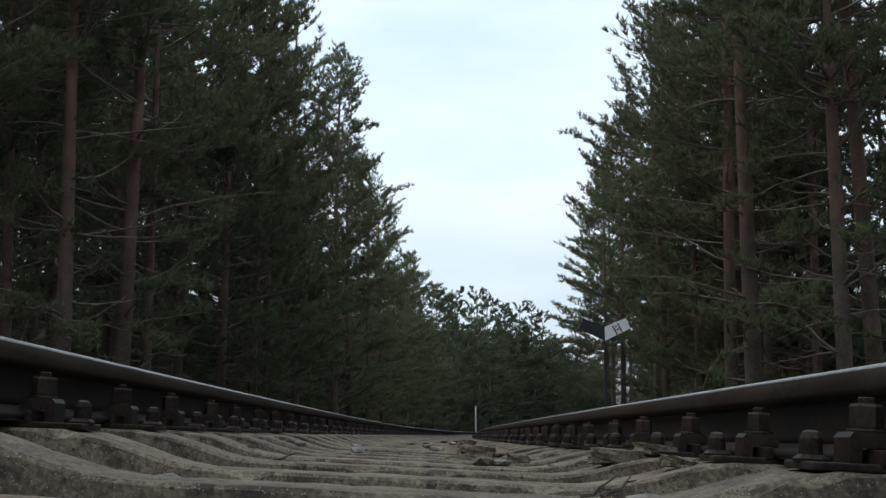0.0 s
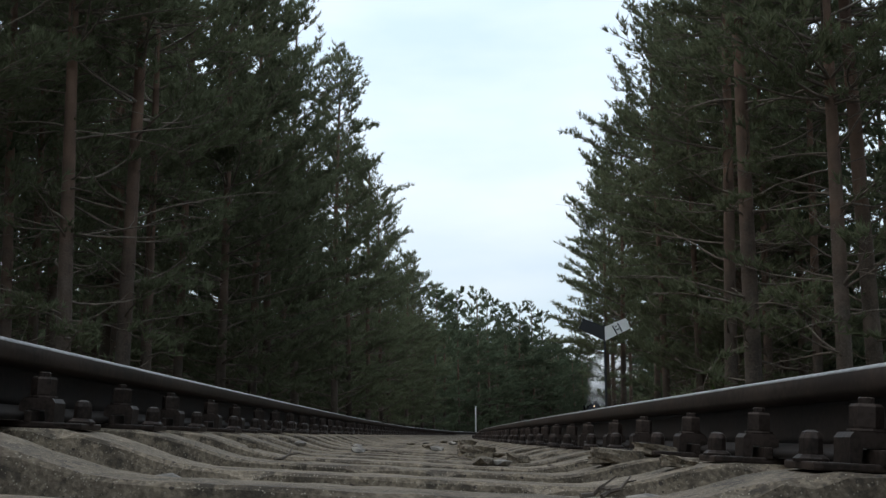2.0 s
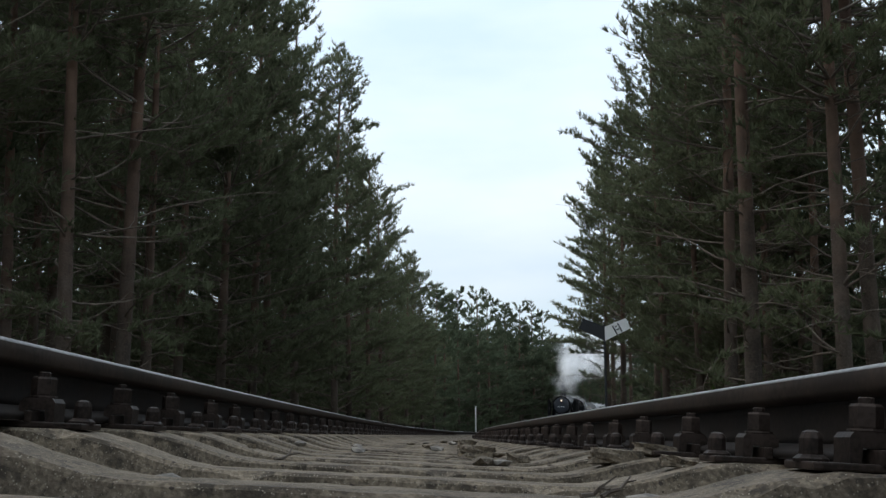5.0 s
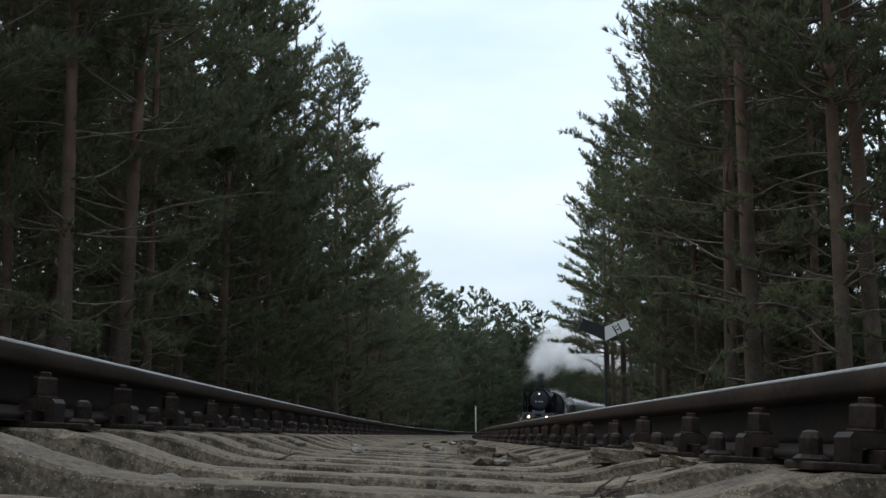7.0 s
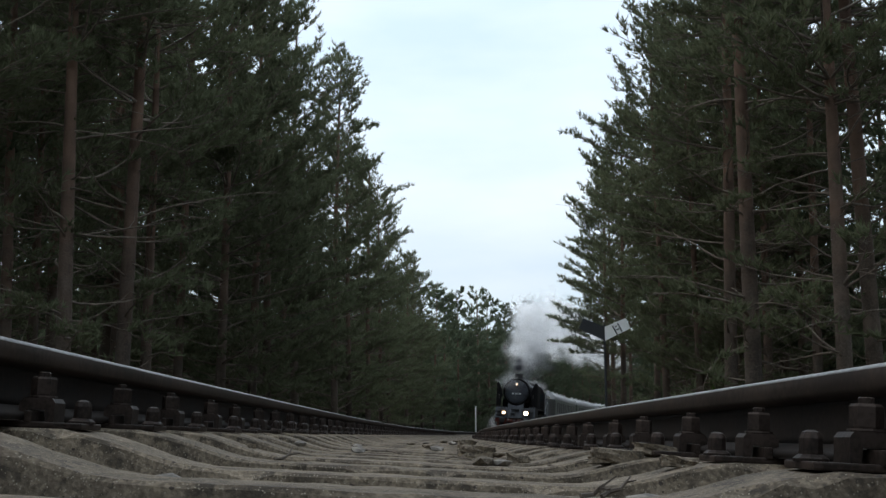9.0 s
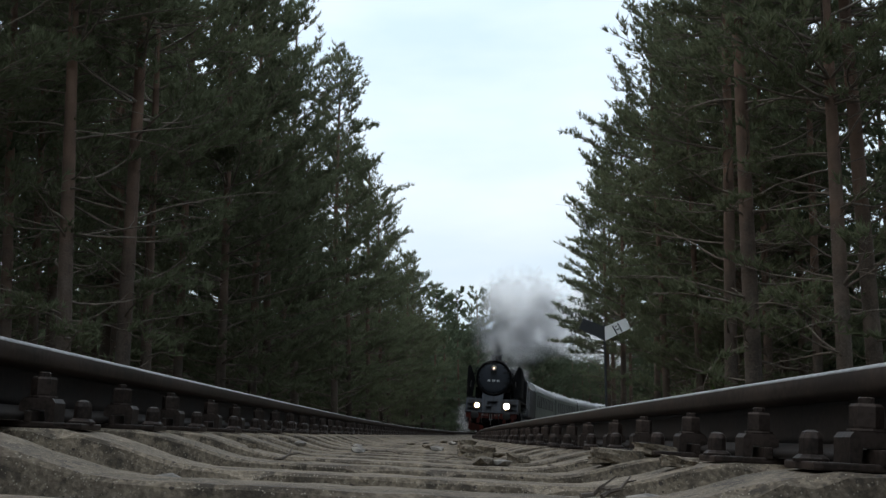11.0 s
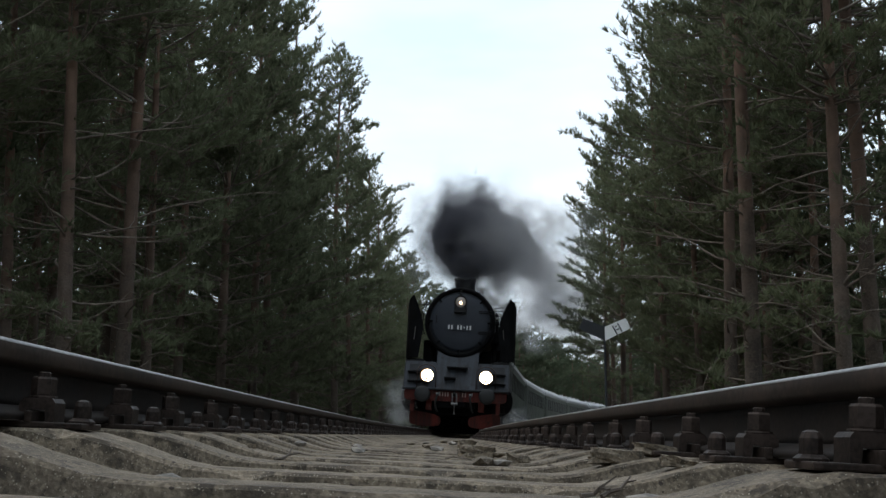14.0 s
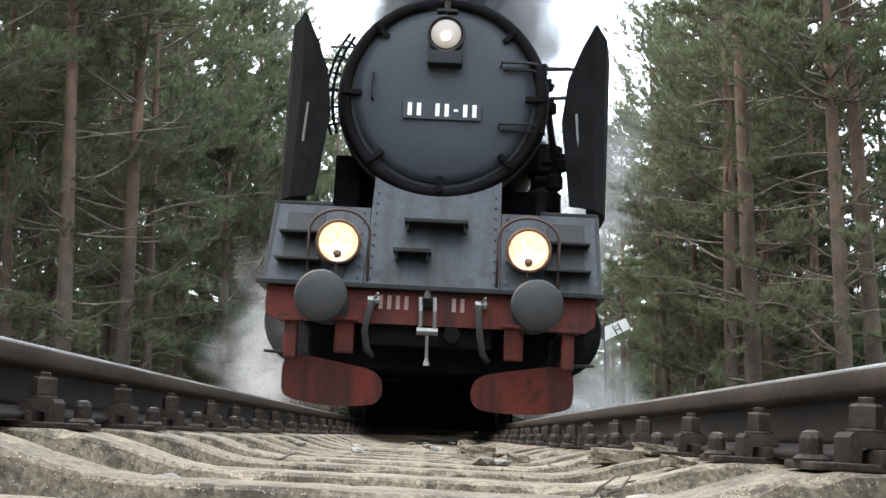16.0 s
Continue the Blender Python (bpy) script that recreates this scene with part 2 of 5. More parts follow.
def lit_glass(name, colour, glow):
    """Clear cover glass with a faint glow of its own, as its ribs scatter the lamp's light."""
    m = bpy.data.materials.new(name)
    m.use_nodes = True
    n, l = m.node_tree.nodes, m.node_tree.links
    n.clear()
    out, clear, shine, both = n.new("ShaderNodeOutputMaterial"), n.new("ShaderNodeBsdfTransparent"), n.new("ShaderNodeEmission"), n.new("ShaderNodeAddShader")
    shine.inputs["Color"].default_value, shine.inputs["Strength"].default_value = (*colour, 1), glow
    l.new(clear.outputs[0], both.inputs[0])
    l.new(shine.outputs[0], both.inputs[1])
    l.new(both.outputs[0], out.inputs["Surface"])
    return m


LAMP_LENS = lit_glass("warm_headlight_glass", (1.0, 0.72, 0.44), 0.085)
LAMP_MIRROR = plain("headlight_reflector", (0.9, 0.86, 0.78), 0.0, 1.0)
LAMP_CORE = plain("headlight_bulb_holder", (0.16, 0.08, 0.045), 0.5)
LAMP_HOT = plain("headlight_filament", (0.9, 0.85, 0.7), 0.2, glow=42.0, glow_colour=(1.0, 0.78, 0.50))
LAMP_TOP = plain("dim_headlight_lens", (0.33, 0.30, 0.28), 0.15, glow=0.02, glow_colour=(1.0, 0.82, 0.62))
LAMP_TOP_CORE = plain("dim_headlight_bulb", (0.9, 0.7, 0.55), 0.2, glow=7.0, glow_colour=(1.0, 0.66, 0.42))
COACH_GREEN = material("dark_green_coach_paint", (0.035, 0.05, 0.042), (0.06, 0.075, 0.065), 0.4, scale=1.2, fine=12, bump=0.05)
COACH_ROOF = material("light_grey_roof", (0.27, 0.275, 0.28), (0.40, 0.405, 0.41), 0.6, scale=1.0, fine=10, bump=0.1)
GLASS = plain("dark_window_glass", (0.02, 0.025, 0.03), 0.35)
GLASS.node_tree.nodes["Principled BSDF"].inputs["Specular IOR Level"].default_value = 0.12
STEAM = leaf_material("white_steam", (0.93, 0.94, 0.95), (0.98, 0.98, 0.98), 0.45, 0.13)
WISP = leaf_material("thin_steam", (0.90, 0.91, 0.92), (0.96, 0.96, 0.96), 0.5, 0.06)
SMOKE = leaf_material("dark_coal_smoke", (0.075, 0.078, 0.095), (0.12, 0.122, 0.142), 0.5, 0.14)
GREY_SMOKE = leaf_material("grey_smoke", (0.34, 0.35, 0.37), (0.60, 0.61, 0.63), 0.5, 0.05)


# ---- geometry helpers ----
def mesh(name, bm, mat, smooth=False):
    me = bpy.data.meshes.new(name)
    bm.to_mesh(me)
    bm.free()
    for m in (mat if isinstance(mat, (list, tuple)) else (mat,)):
        me.materials.append(m)
    if smooth:
        me.polygons.foreach_set("use_smooth", [True] * len(me.polygons))
    return me


def part(name, bm, mat, parent, label="", smooth=False):
    ob = new(name, mesh(name, bm, mat, smooth))
    ob.parent = parent
    return tagged(ob, label) if label else ob


def raw(name, verts, tris, mat, parent=None):
    """A mesh from arrays of corners and triangles."""
    me = bpy.data.meshes.new(name)
    nt = len(tris)
    me.vertices.add(len(verts))
    me.vertices.foreach_set("co", np.asarray(verts, dtype=np.float32).ravel())
    me.loops.add(nt * 3)
    me.loops.foreach_set("vertex_index", np.asarray(tris, dtype=np.int32).ravel())
    me.polygons.add(nt)
    me.polygons.foreach_set("loop_start", np.arange(0, nt * 3, 3, dtype=np.int32))
    me.polygons.foreach_set("loop_total", np.full(nt, 3, dtype=np.int32))
    me.update(calc_edges=True)
    me.materials.append(mat)
    ob = new(name, me)
    if parent:
        ob.parent = parent
    return ob


def box(bm, x0, x1, y0, y1, z0, z1, bevel=0.0, m=None):
    r = bmesh.ops.create_cube(bm, size=1.0)
    vs = r["verts"]
    bmesh.ops.scale(bm, vec=(x1 - x0, y1 - y0, z1 - z0), verts=vs)
    bmesh.ops.translate(bm, vec=((x0 + x1) / 2, (y0 + y1) / 2, (z0 + z1) / 2), verts=vs)
    if m:
        bmesh.ops.transform(bm, matrix=m, verts=vs)
    if bevel:
        es = list({e for v in vs for e in v.link_edges})
        bmesh.ops.bevel(bm, geom=es, offset=bevel, segments=2, affect="EDGES", profile=0.6)
    return bm


def tube(bm, pts, radii, sides=8, caps=True):
    """A bent tube along points."""
    pts = [Vector(p) for p in pts]
    if not isinstance(radii, (list, tuple)):
        radii = [radii] * len(pts)
    rings, ref = [], None
    for i, p in enumerate(pts):
        d = (pts[min(i + 1, len(pts) - 1)] - pts[max(i - 1, 0)]).normalized()
        if ref is None:
            ref = d.orthogonal().normalized()
        ref = (ref - d * ref.dot(d)).normalized()
        b = d.cross(ref)
        rings.append([bm.verts.new(p + (ref * math.cos(a) + b * math.sin(a)) * radii[i])
                      for a in [2 * math.pi * k / sides for k in range(sides)]])
    for r, q in zip(rings, rings[1:]):
        for k in range(sides):
            bm.faces.new((r[k], r[(k + 1) % sides], q[(k + 1) % sides], q[k]))
    if caps:
        bm.faces.new(rings[0][::-1])
        bm.faces.new(rings[-1])
    return bm


def lathe(bm, profile, sides=32, centre=(0, 0, 0), axis="Y"):
    """Turns (radius, along) pairs round an axis."""
    c = Vector(centre)
    rings = []
    for r, h in profile:
        ring = []
        for k in range(sides):
            a = 2 * math.pi * k / sides
            u, v = r * math.cos(a), r * math.sin(a)
            p = {"Y": (u, h, v), "Z": (u, v, h), "X": (h, u, v)}[axis]
            ring.append(bm.verts.new(c + Vector(p)))
        rings.append(ring)
    for r, q in zip(rings, rings[1:]):
        for k in range(sides):
            bm.faces.new((r[k], r[(k + 1) % sides], q[(k + 1) % sides], q[k]))
    bm.faces.new(rings[0])
    bm.faces.new(rings[-1])
    bmesh.ops.recalc_face_normals(bm, faces=bm.faces)
    return bm


def prism(bm, outline, y0, y1, plane="XZ"):
    """An outline drawn in a plane, given depth across it."""
    def p(u, v, w):
        return {"XZ": (u, w, v), "YZ": (w, u, v), "XY": (u, v, w)}[plane]
    a = [bm.verts.new(p(u, v, y0)) for u, v in outline]
    b = [bm.verts.new(p(u, v, y1)) for u, v in outline]
    bm.faces.new(a)
    bm.faces.new(b[::-1])
    n = len(outline)
    for i in range(n):
        bm.faces.new((a[i], b[i], b[(i + 1) % n], a[(i + 1) % n]))
    bmesh.ops.recalc_face_normals(bm, faces=bm.faces)
    return bm


def line(s, x=0.0, z=0.0):
    """The place s metres along the line, x to its right and z above the rail heads, as a pose."""
    th = CURVE * s
    m = Matrix.Translation(((1 - math.cos(th)) / CURVE, math.sin(th) / CURVE, GRADE * s)) @ Matrix.Rotation(-th, 4, "Z") @ Matrix.Rotation(CANT, 4, "Y")
    return m @ Matrix.Translation((x, 0, z))


def beside(s, x, z=0.0, turn=0.0, size=1.0):
    """An upright pose beside the line."""
    p = line(s, x).translation
    return Matrix.Translation((p.x, p.y, z)) @ Matrix.Rotation(turn, 4, "Z") @ Matrix.Scale(size, 4)


# ---- ground ----
def ground_height(x):
    d = abs(x)
    return -0.42 if d < 1.7 else (-0.42 - 0.6 * min((d - 1.7) / 1.3, 1.0))


def build_ground():
    bm = bmesh.new()
    xs = [-1500, -400, -120, -40, -15, -6, -3.0, -1.7, 0, 1.7, 3.0, 6, 15, 40, 120, 400, 1500]
    ss = [-1500, -300, -80, -20, -4] + [4 * k for k in range(0, 90)] + [420, 600, 900, 1500, 2500]
    grid = []
    for s in ss:
        row = []
        for x in xs:
            if -20 <= s <= 360:
                m = line(s, 0)
                p = m.translation + Vector((math.cos(CURVE * s), -math.sin(CURVE * s), 0)) * x
            else:
                e = line(max(-20, min(s, 360)), 0)
                th = CURVE * max(-20, min(s, 360))
                p = e.translation + Vector((math.cos(th), -math.sin(th), 0)) * x + Vector((math.sin(th), math.cos(th), 0)) * (s - max(-20, min(s, 360)))
            row.append(bm.verts.new((p.x, p.y, ground_height(x) + GRADE * max(min(s, 360), 0))))
        grid.append(row)
    for i in range(len(ss) - 1):
        for j in range(len(xs) - 1):
            f = bm.faces.new((grid[i][j], grid[i][j + 1], grid[i + 1][j + 1], grid[i + 1][j]))
            f.material_index = 1 if abs(xs[j] + xs[j + 1]) < 5 else 0
    ob = new("ground", mesh("ground", bm, (SOIL, BALLAST)))
    tagged(ob, "brown forest floor with a stony track bed across it", "ground", kind="structure")


build_ground()

# rail section, from the middle of its head's top
RAIL = [(0.0, 0.0), (0.024, -0.001), (0.0310, -0.004), (0.0335, -0.009), (0.0345, -0.036), (0.030, -0.042), (0.010, -0.051), (0.007, -0.062), (0.007, -0.108),
        (0.012, -0.122), (0.060, -0.136), (0.0625, -0.140), (0.0625, -0.149)]
GAUGE = 0.7175 + 0.0335


HEAD_PART, WEB_PART, FOOT_PART = RAIL[:7], RAIL[6:10], RAIL[9:]


def build_rail(x0, label):
    root = new("rail")
    tagged(root, label, "rail", "running rails")
    ss = [-60 + 4 * k for k in range(14)] + [-4 + 0.5 * k for k in range(60)] + [26 + 2 * k for k in range(160)]
    for name, half, mats in (("rail_head", HEAD_PART, (RUST_SHADE, HEAD, FACE)), ("rail_web", WEB_PART, (RUST_SHADE,)), ("rail_foot", FOOT_PART, (RUST_SHADE,))):
        prof = half + [(-x, z) for x, z in half[::-1] if x > 0]
        n = len(prof)
        bm = bmesh.new()
        rings = []
        for s in ss:
            m = line(s, x0)
            rings.append([bm.verts.new(m @ Vector((x, 0, z))) for x, z in prof])
        for a, b in zip(rings, rings[1:]):
            for k in range(n):
                f = bm.faces.new((a[k], b[k], b[(k + 1) % n], a[(k + 1) % n]))
                kk = k if k < len(half) else n - 1 - k
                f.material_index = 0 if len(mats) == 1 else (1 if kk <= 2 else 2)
                f.smooth = True
        bm.faces.new(rings[0])
        bm.faces.new(rings[-1][::-1])
        bmesh.ops.recalc_face_normals(bm, faces=bm.faces)
        part(name, bm, mats, root)


build_rail(-GAUGE, "raised outer steel rail, rusty web darkened as shade, worn bright head")
build_rail(GAUGE, "lower inner steel rail, rusty web darkened as shade, worn dull head")

# ---- sleepers and fastenings ----
SEAT, MID, PITCH_S, FIRST = -0.160, -0.217, 0.6007, 2.334


def sleeper_top(x):
    d = abs(x)
    if d > 0.63:
        return SEAT
    if d < 0.33:
        return MID
    t = (d - 0.33) / 0.30
    return MID + (SEAT - MID) * (t * t * (3 - 2 * t))


def sleeper_mesh(seed, fine=True):
    rng = random.Random(seed)
    bm = bmesh.new()
    xs = [-1.25, -1.2] + [-1.1 + 0.044 * k for k in range(51)] + [1.2, 1.25] if fine else [-1.25, -0.65, -0.55, -0.42, -0.3, 0.3, 0.42, 0.55, 0.65, 1.25]
    rings = []
    for x in xs:
        zt = sleeper_top(x)
        w = 0.10 if abs(x) > 0.5 else 0.09
        chip = rng.random() < 0.09 and fine
        sec = [(-0.15, -0.42), (-w - 0.012, zt - 0.075), (-w - 0.001, zt - (0.018 if chip else 0.007)), (-w + (0.024 if chip else 0.008), zt - 0.001), (w - 0.006, zt), (w + 0.003, zt - 0.008), (w + 0.016, zt - 0.065), (0.15, -0.42)]
        j = 0.0019 if fine else 0.0
        rings.append([bm.verts.new((x, y + (rng.uniform(-j, j) * 1.6 if i not in (0, 7) else 0), z + (rng.uniform(-j, j * 0.5) if i not in (0, 7) else 0)))
                      for i, (y, z) in enumerate(sec)])
    for a, b in zip(rings, rings[1:]):
        for k in range(7):
            bm.faces.new((a[k], b[k], b[k + 1], a[k + 1]))
        bm.faces.new((a[7], b[7], b[0], a[0]))
    bm.faces.new(rings[0])
    bm.faces.new(rings[-1])
    bmesh.ops.recalc_face_normals(bm, faces=bm.faces)
    return mesh("sleeper", bm, CONCRETE)


def plate_mesh():
    bm = bmesh.new()
    box(bm, -0.172, 0.172, -0.068, 0.068, -0.161, -0.1495, 0.003)
    box(bm, 0.066, 0.080, -0.072, 0.072, -0.152, -0.130, 0.003)
    box(bm, -0.080, -0.066, -0.072, 0.072, -0.152, -0.130, 0.003)
    return mesh("base_plate", bm, IRON)


def clamp_mesh():
    bm = bmesh.new()
    arch = [(-0.030, -0.150), (-0.030, -0.116), (-0.022, -0.106), (0.030, -0.106), (0.036, -0.114), (0.036, -0.150), (0.020, -0.150), (0.018, -0.128), (-0.012, -0.128), (-0.014, -0.150)]
    prism(bm, arch, -0.033, 0.033)
    return mesh("rail_clamp", bm, IRON)


def nut_mesh():
    bm = bmesh.new()
    lathe(bm, [(0.026, -0.107), (0.027, -0.104), (0.026, -0.101)], 10, axis="Z")
    lathe(bm, [(0.0225, -0.101), (0.0235, -0.098), (0.0235, -0.070), (0.0205, -0.066)], 6, axis="Z")
    lathe(bm, [(0.0115, -0.068), (0.0115, -0.058), (0.010, -0.0565)], 8, axis="Z")
    return mesh("nut", bm, IRON)


def screw_mesh():
    bm = bmesh.new()
    lathe(bm, [(0.026, -0.150), (0.026, -0.146), (0.021, -0.142), (0.0175, -0.140), (0.017, -0.118), (0.013, -0.109), (0.005, -0.106)], 10, axis="Z")
    return mesh("screw_head", bm, IRON)


SLEEPERS = [sleeper_mesh(k) for k in range(5)]
SLEEPER_FAR = sleeper_mesh(9, False)
PLATE_ME, CLAMP_ME, NUT_ME, SCREW_ME = plate_mesh(), clamp_mesh(), nut_mesh(), screw_mesh()


def build_sleepers():
    rng = random.Random(5)
    for k in range(-60, 190):
        s = FIRST + PITCH_S * k
        near = -2 <= k < 46
        ob = new("railway_sleeper", SLEEPERS[k % 5] if near else SLEEPER_FAR)
        ob.matrix_world = line(s, rng.uniform(-0.008, 0.008), rng.uniform(-0.004, 0.0)) @ Matrix.Rotation(rng.uniform(-0.006, 0.006), 4, "Z")
        tagged(ob, "weathered beige concrete railway sleeper with chipped edges", "sleeper", "sleepers under the track")
        if k > 80 or k < -8:
            continue
        for side in (-1, 1):
            plate = new("base_plate", PLATE_ME)
            plate.parent = ob
            plate.location = (side * GAUGE, 0, 0)
            if not near:
                ins = (-side,)
            else:
                ins = (-side, side)
            for d in ins:
                for name, me, off in (("rail_clamp", CLAMP_ME, 0.074), ("nut", NUT_ME, 0.0746), ("screw_head", SCREW_ME, 0.153)):
                    if d == side and name != "nut" and k > 12:
                        continue
                    o = new(name, me)
                    o.parent = ob
                    o.location = (side * GAUGE + d * off, rng.uniform(-0.004, 0.004), 0.0)
                    turn = rng.uniform(-0.4, 0.4) if name == "nut" else rng.uniform(-0.05, 0.05)
                    o.rotation_euler = (0, 0, turn + (math.pi if d < 0 else 0))


# ---- loose stones ----
def stone_bm(bm, rng, m, size):
    r = bmesh.ops.create_icosphere(bm, subdivisions=1, radius=size)
    for v in r["verts"]:
        v.co = Vector((v.co.x * 1.2, v.co.y * 0.95, v.co.z * 0.7)) * rng.uniform(0.75, 1.2)
        v.co = m @ v.co


def build_ballast():
    rng = random.Random(11)
    base = bmesh.new()
    bmesh.ops.create_icosphere(base, subdivisions=1, radius=1.0)
    bv = np.array([v.co[:] for v in base.verts])
    bf = np.array([[v.index for v in f.verts] for f in base.faces])
    base.free()
    nr = np.random.RandomState(4)
    V, F, n = [], [], 0
    for _ in range(3800):
        s = rng.uniform(0.4, 22)
        k = (s - FIRST) / PITCH_S
        f = k - round(k)
        x = rng.uniform(-1.7, 1.7)
        if abs(f) < 0.22 and abs(x) < 1.25:
            continue
        size = rng.uniform(0.018, 0.038)
        m = line(s, x, -0.34 + rng.uniform(-0.07, 0.0)) @ Matrix.Rotation(rng.uniform(0, 6), 4, (rng.random(), rng.random(), rng.random() + 0.1))
        v = bv * nr.uniform(0.75, 1.2, (len(bv), 1)) * size * np.array([1.2, 0.95, 0.75])
        mm = np.array(m)
        V.append(v @ mm[:3, :3].T + mm[:3, 3])
        F.append(bf + n)
        n += len(bv)
    ob = raw("ballast_stones", np.concatenate(V), np.concatenate(F), STONE)
    tagged(ob, "grey crushed stone ballast between the sleepers", "ballast", kind="stuff")


def build_loose_stones():
    rng = random.Random(21)
    spots = [(5.0, -0.20, 0.035), (6.2, -0.28, 0.03), (3.6, 0.22, 0.042), (3.45, 0.27, 0.03), (6.4, 0.10, 0.04), (7.6, 0.05, 0.035), (8.4, 0.30, 0.045),
             (5.2, 0.36, 0.032), (9.5, -0.1, 0.03), (12.0, 0.25, 0.05), (13.5, 0.15, 0.05), (10.8, 0.0, 0.035), (2.9, 0.50, 0.03), (4.6, -0.43, 0.025), (15.5, 0.3, 0.05)]
    for s, x, size in spots:
        bm = bmesh.new()
        stone_bm(bm, rng, Matrix.Diagonal((1.1, 1.0, 0.62, 1)), size)
        ob = new("loose_stone", mesh("loose_stone", bm, STONE if rng.random() < 0.6 else CONCRETE))
        s = FIRST + PITCH_S * round((s - FIRST) / PITCH_S) + rng.uniform(-0.04, 0.04)
        ob.matrix_world = line(s, x, sleeper_top(x) + size * 0.26) @ Matrix.Rotation(rng.uniform(0, 6), 4, "Z")
        tagged(ob, "small grey stone lying loose on a sleeper", "stone", "loose stones")


def build_gap_stones():
    """Larger stones wedged between the near sleepers."""
    rng = random.Random(44)
    for s, x, size in ((2.05, -0.36, 0.050), (2.63, 0.30, 0.040), (2.04, 0.42, 0.045), (3.24, -0.20, 0.036), (3.83, 0.10, 0.040), (2.66, -0.12, 0.034)):
        bm = bmesh.new()
        stone_bm(bm, rng, Matrix.Diagonal((1.25, 1.0, 0.55, 1)), size)
        ob = new("loose_stone", mesh("loose_stone", bm, STONE))
        ob.matrix_world = line(s, x, sleeper_top(x) - 0.012 - size * 0.3) @ Matrix.Rotation(rng.uniform(0, 6), 4, "Z")
        tagged(ob, "flat grey stone wedged between two sleepers", "stone", "loose stones")


# ---- line-side things ----
def build_sign():
    root = new("track_sign")
    root.matrix_world = beside(26.5, 3.45, -1.02)
    tagged(root, "dark post with two tilted boards, one black and one white", "sign")
    bm = bmesh.new()
    tube(bm, [(0, 0, -0.3), (0, 0, 3.24)], 0.028, 10)
    part("post", bm, DARK_BOARD, root)
    for side, mat, label in ((-1, DARK_BOARD, "plain black board"), (1, WHITE, "white board with black marks")):
        bm = bmesh.new()
        m = Matrix.Translation((0, -0.035, 3.03))
        prism(bm, [(0.0, -0.15), (side * 0.56, 0.12), (side * 0.46, 0.34), (0.0, 0.155)], -0.012, 0.012)
        bmesh.ops.transform(bm, matrix=m, verts=bm.verts)
        b = part("board", bm, mat, root, label)
        if side > 0:
            m = m @ Matrix.Translation((0.27, 0, 0.11)) @ Matrix.Rotation(radians(-28), 4, "Y")
            for x0, z0, x1, z1 in ((-0.075, -0.10, -0.045, 0.10), (0.045, -0.10, 0.075, 0.10), (-0.03, -0.03, 0.03, 0.0), (-0.02, 0.04, 0.02, 0.07)):
                bm = bmesh.new()
                box(bm, x0, x1, -0.020, -0.0125, z0, z1)
                bmesh.ops.transform(bm, matrix=m, verts=bm.verts)
                part("mark", bm, INK, b)
    for z in (2.95, 3.15):
        bm = bmesh.new()
        box(bm, -0.05, 0.05, -0.04, 0.035, z - 0.02, z + 0.02, 0.004)
        part("bracket", bm, DARK_BOARD, root)


def build_post():
    root = new("distance_post")
    root.matrix_world = beside(95, -3.1, -1.0)
    tagged(root, "slim white-painted distance post beside the track", "post")
    bm = bmesh.new()
    tube(bm, [(0, 0, -0.3), (0, 0, 3.1)], 0.05, 8)
    part("shaft", bm, WHITE, root)
    bm = bmesh.new()
    box(bm, -0.09, 0.09, -0.09, 0.09, -0.3, 0.25, 0.02)
    part("foot", bm, CONCRETE, root)


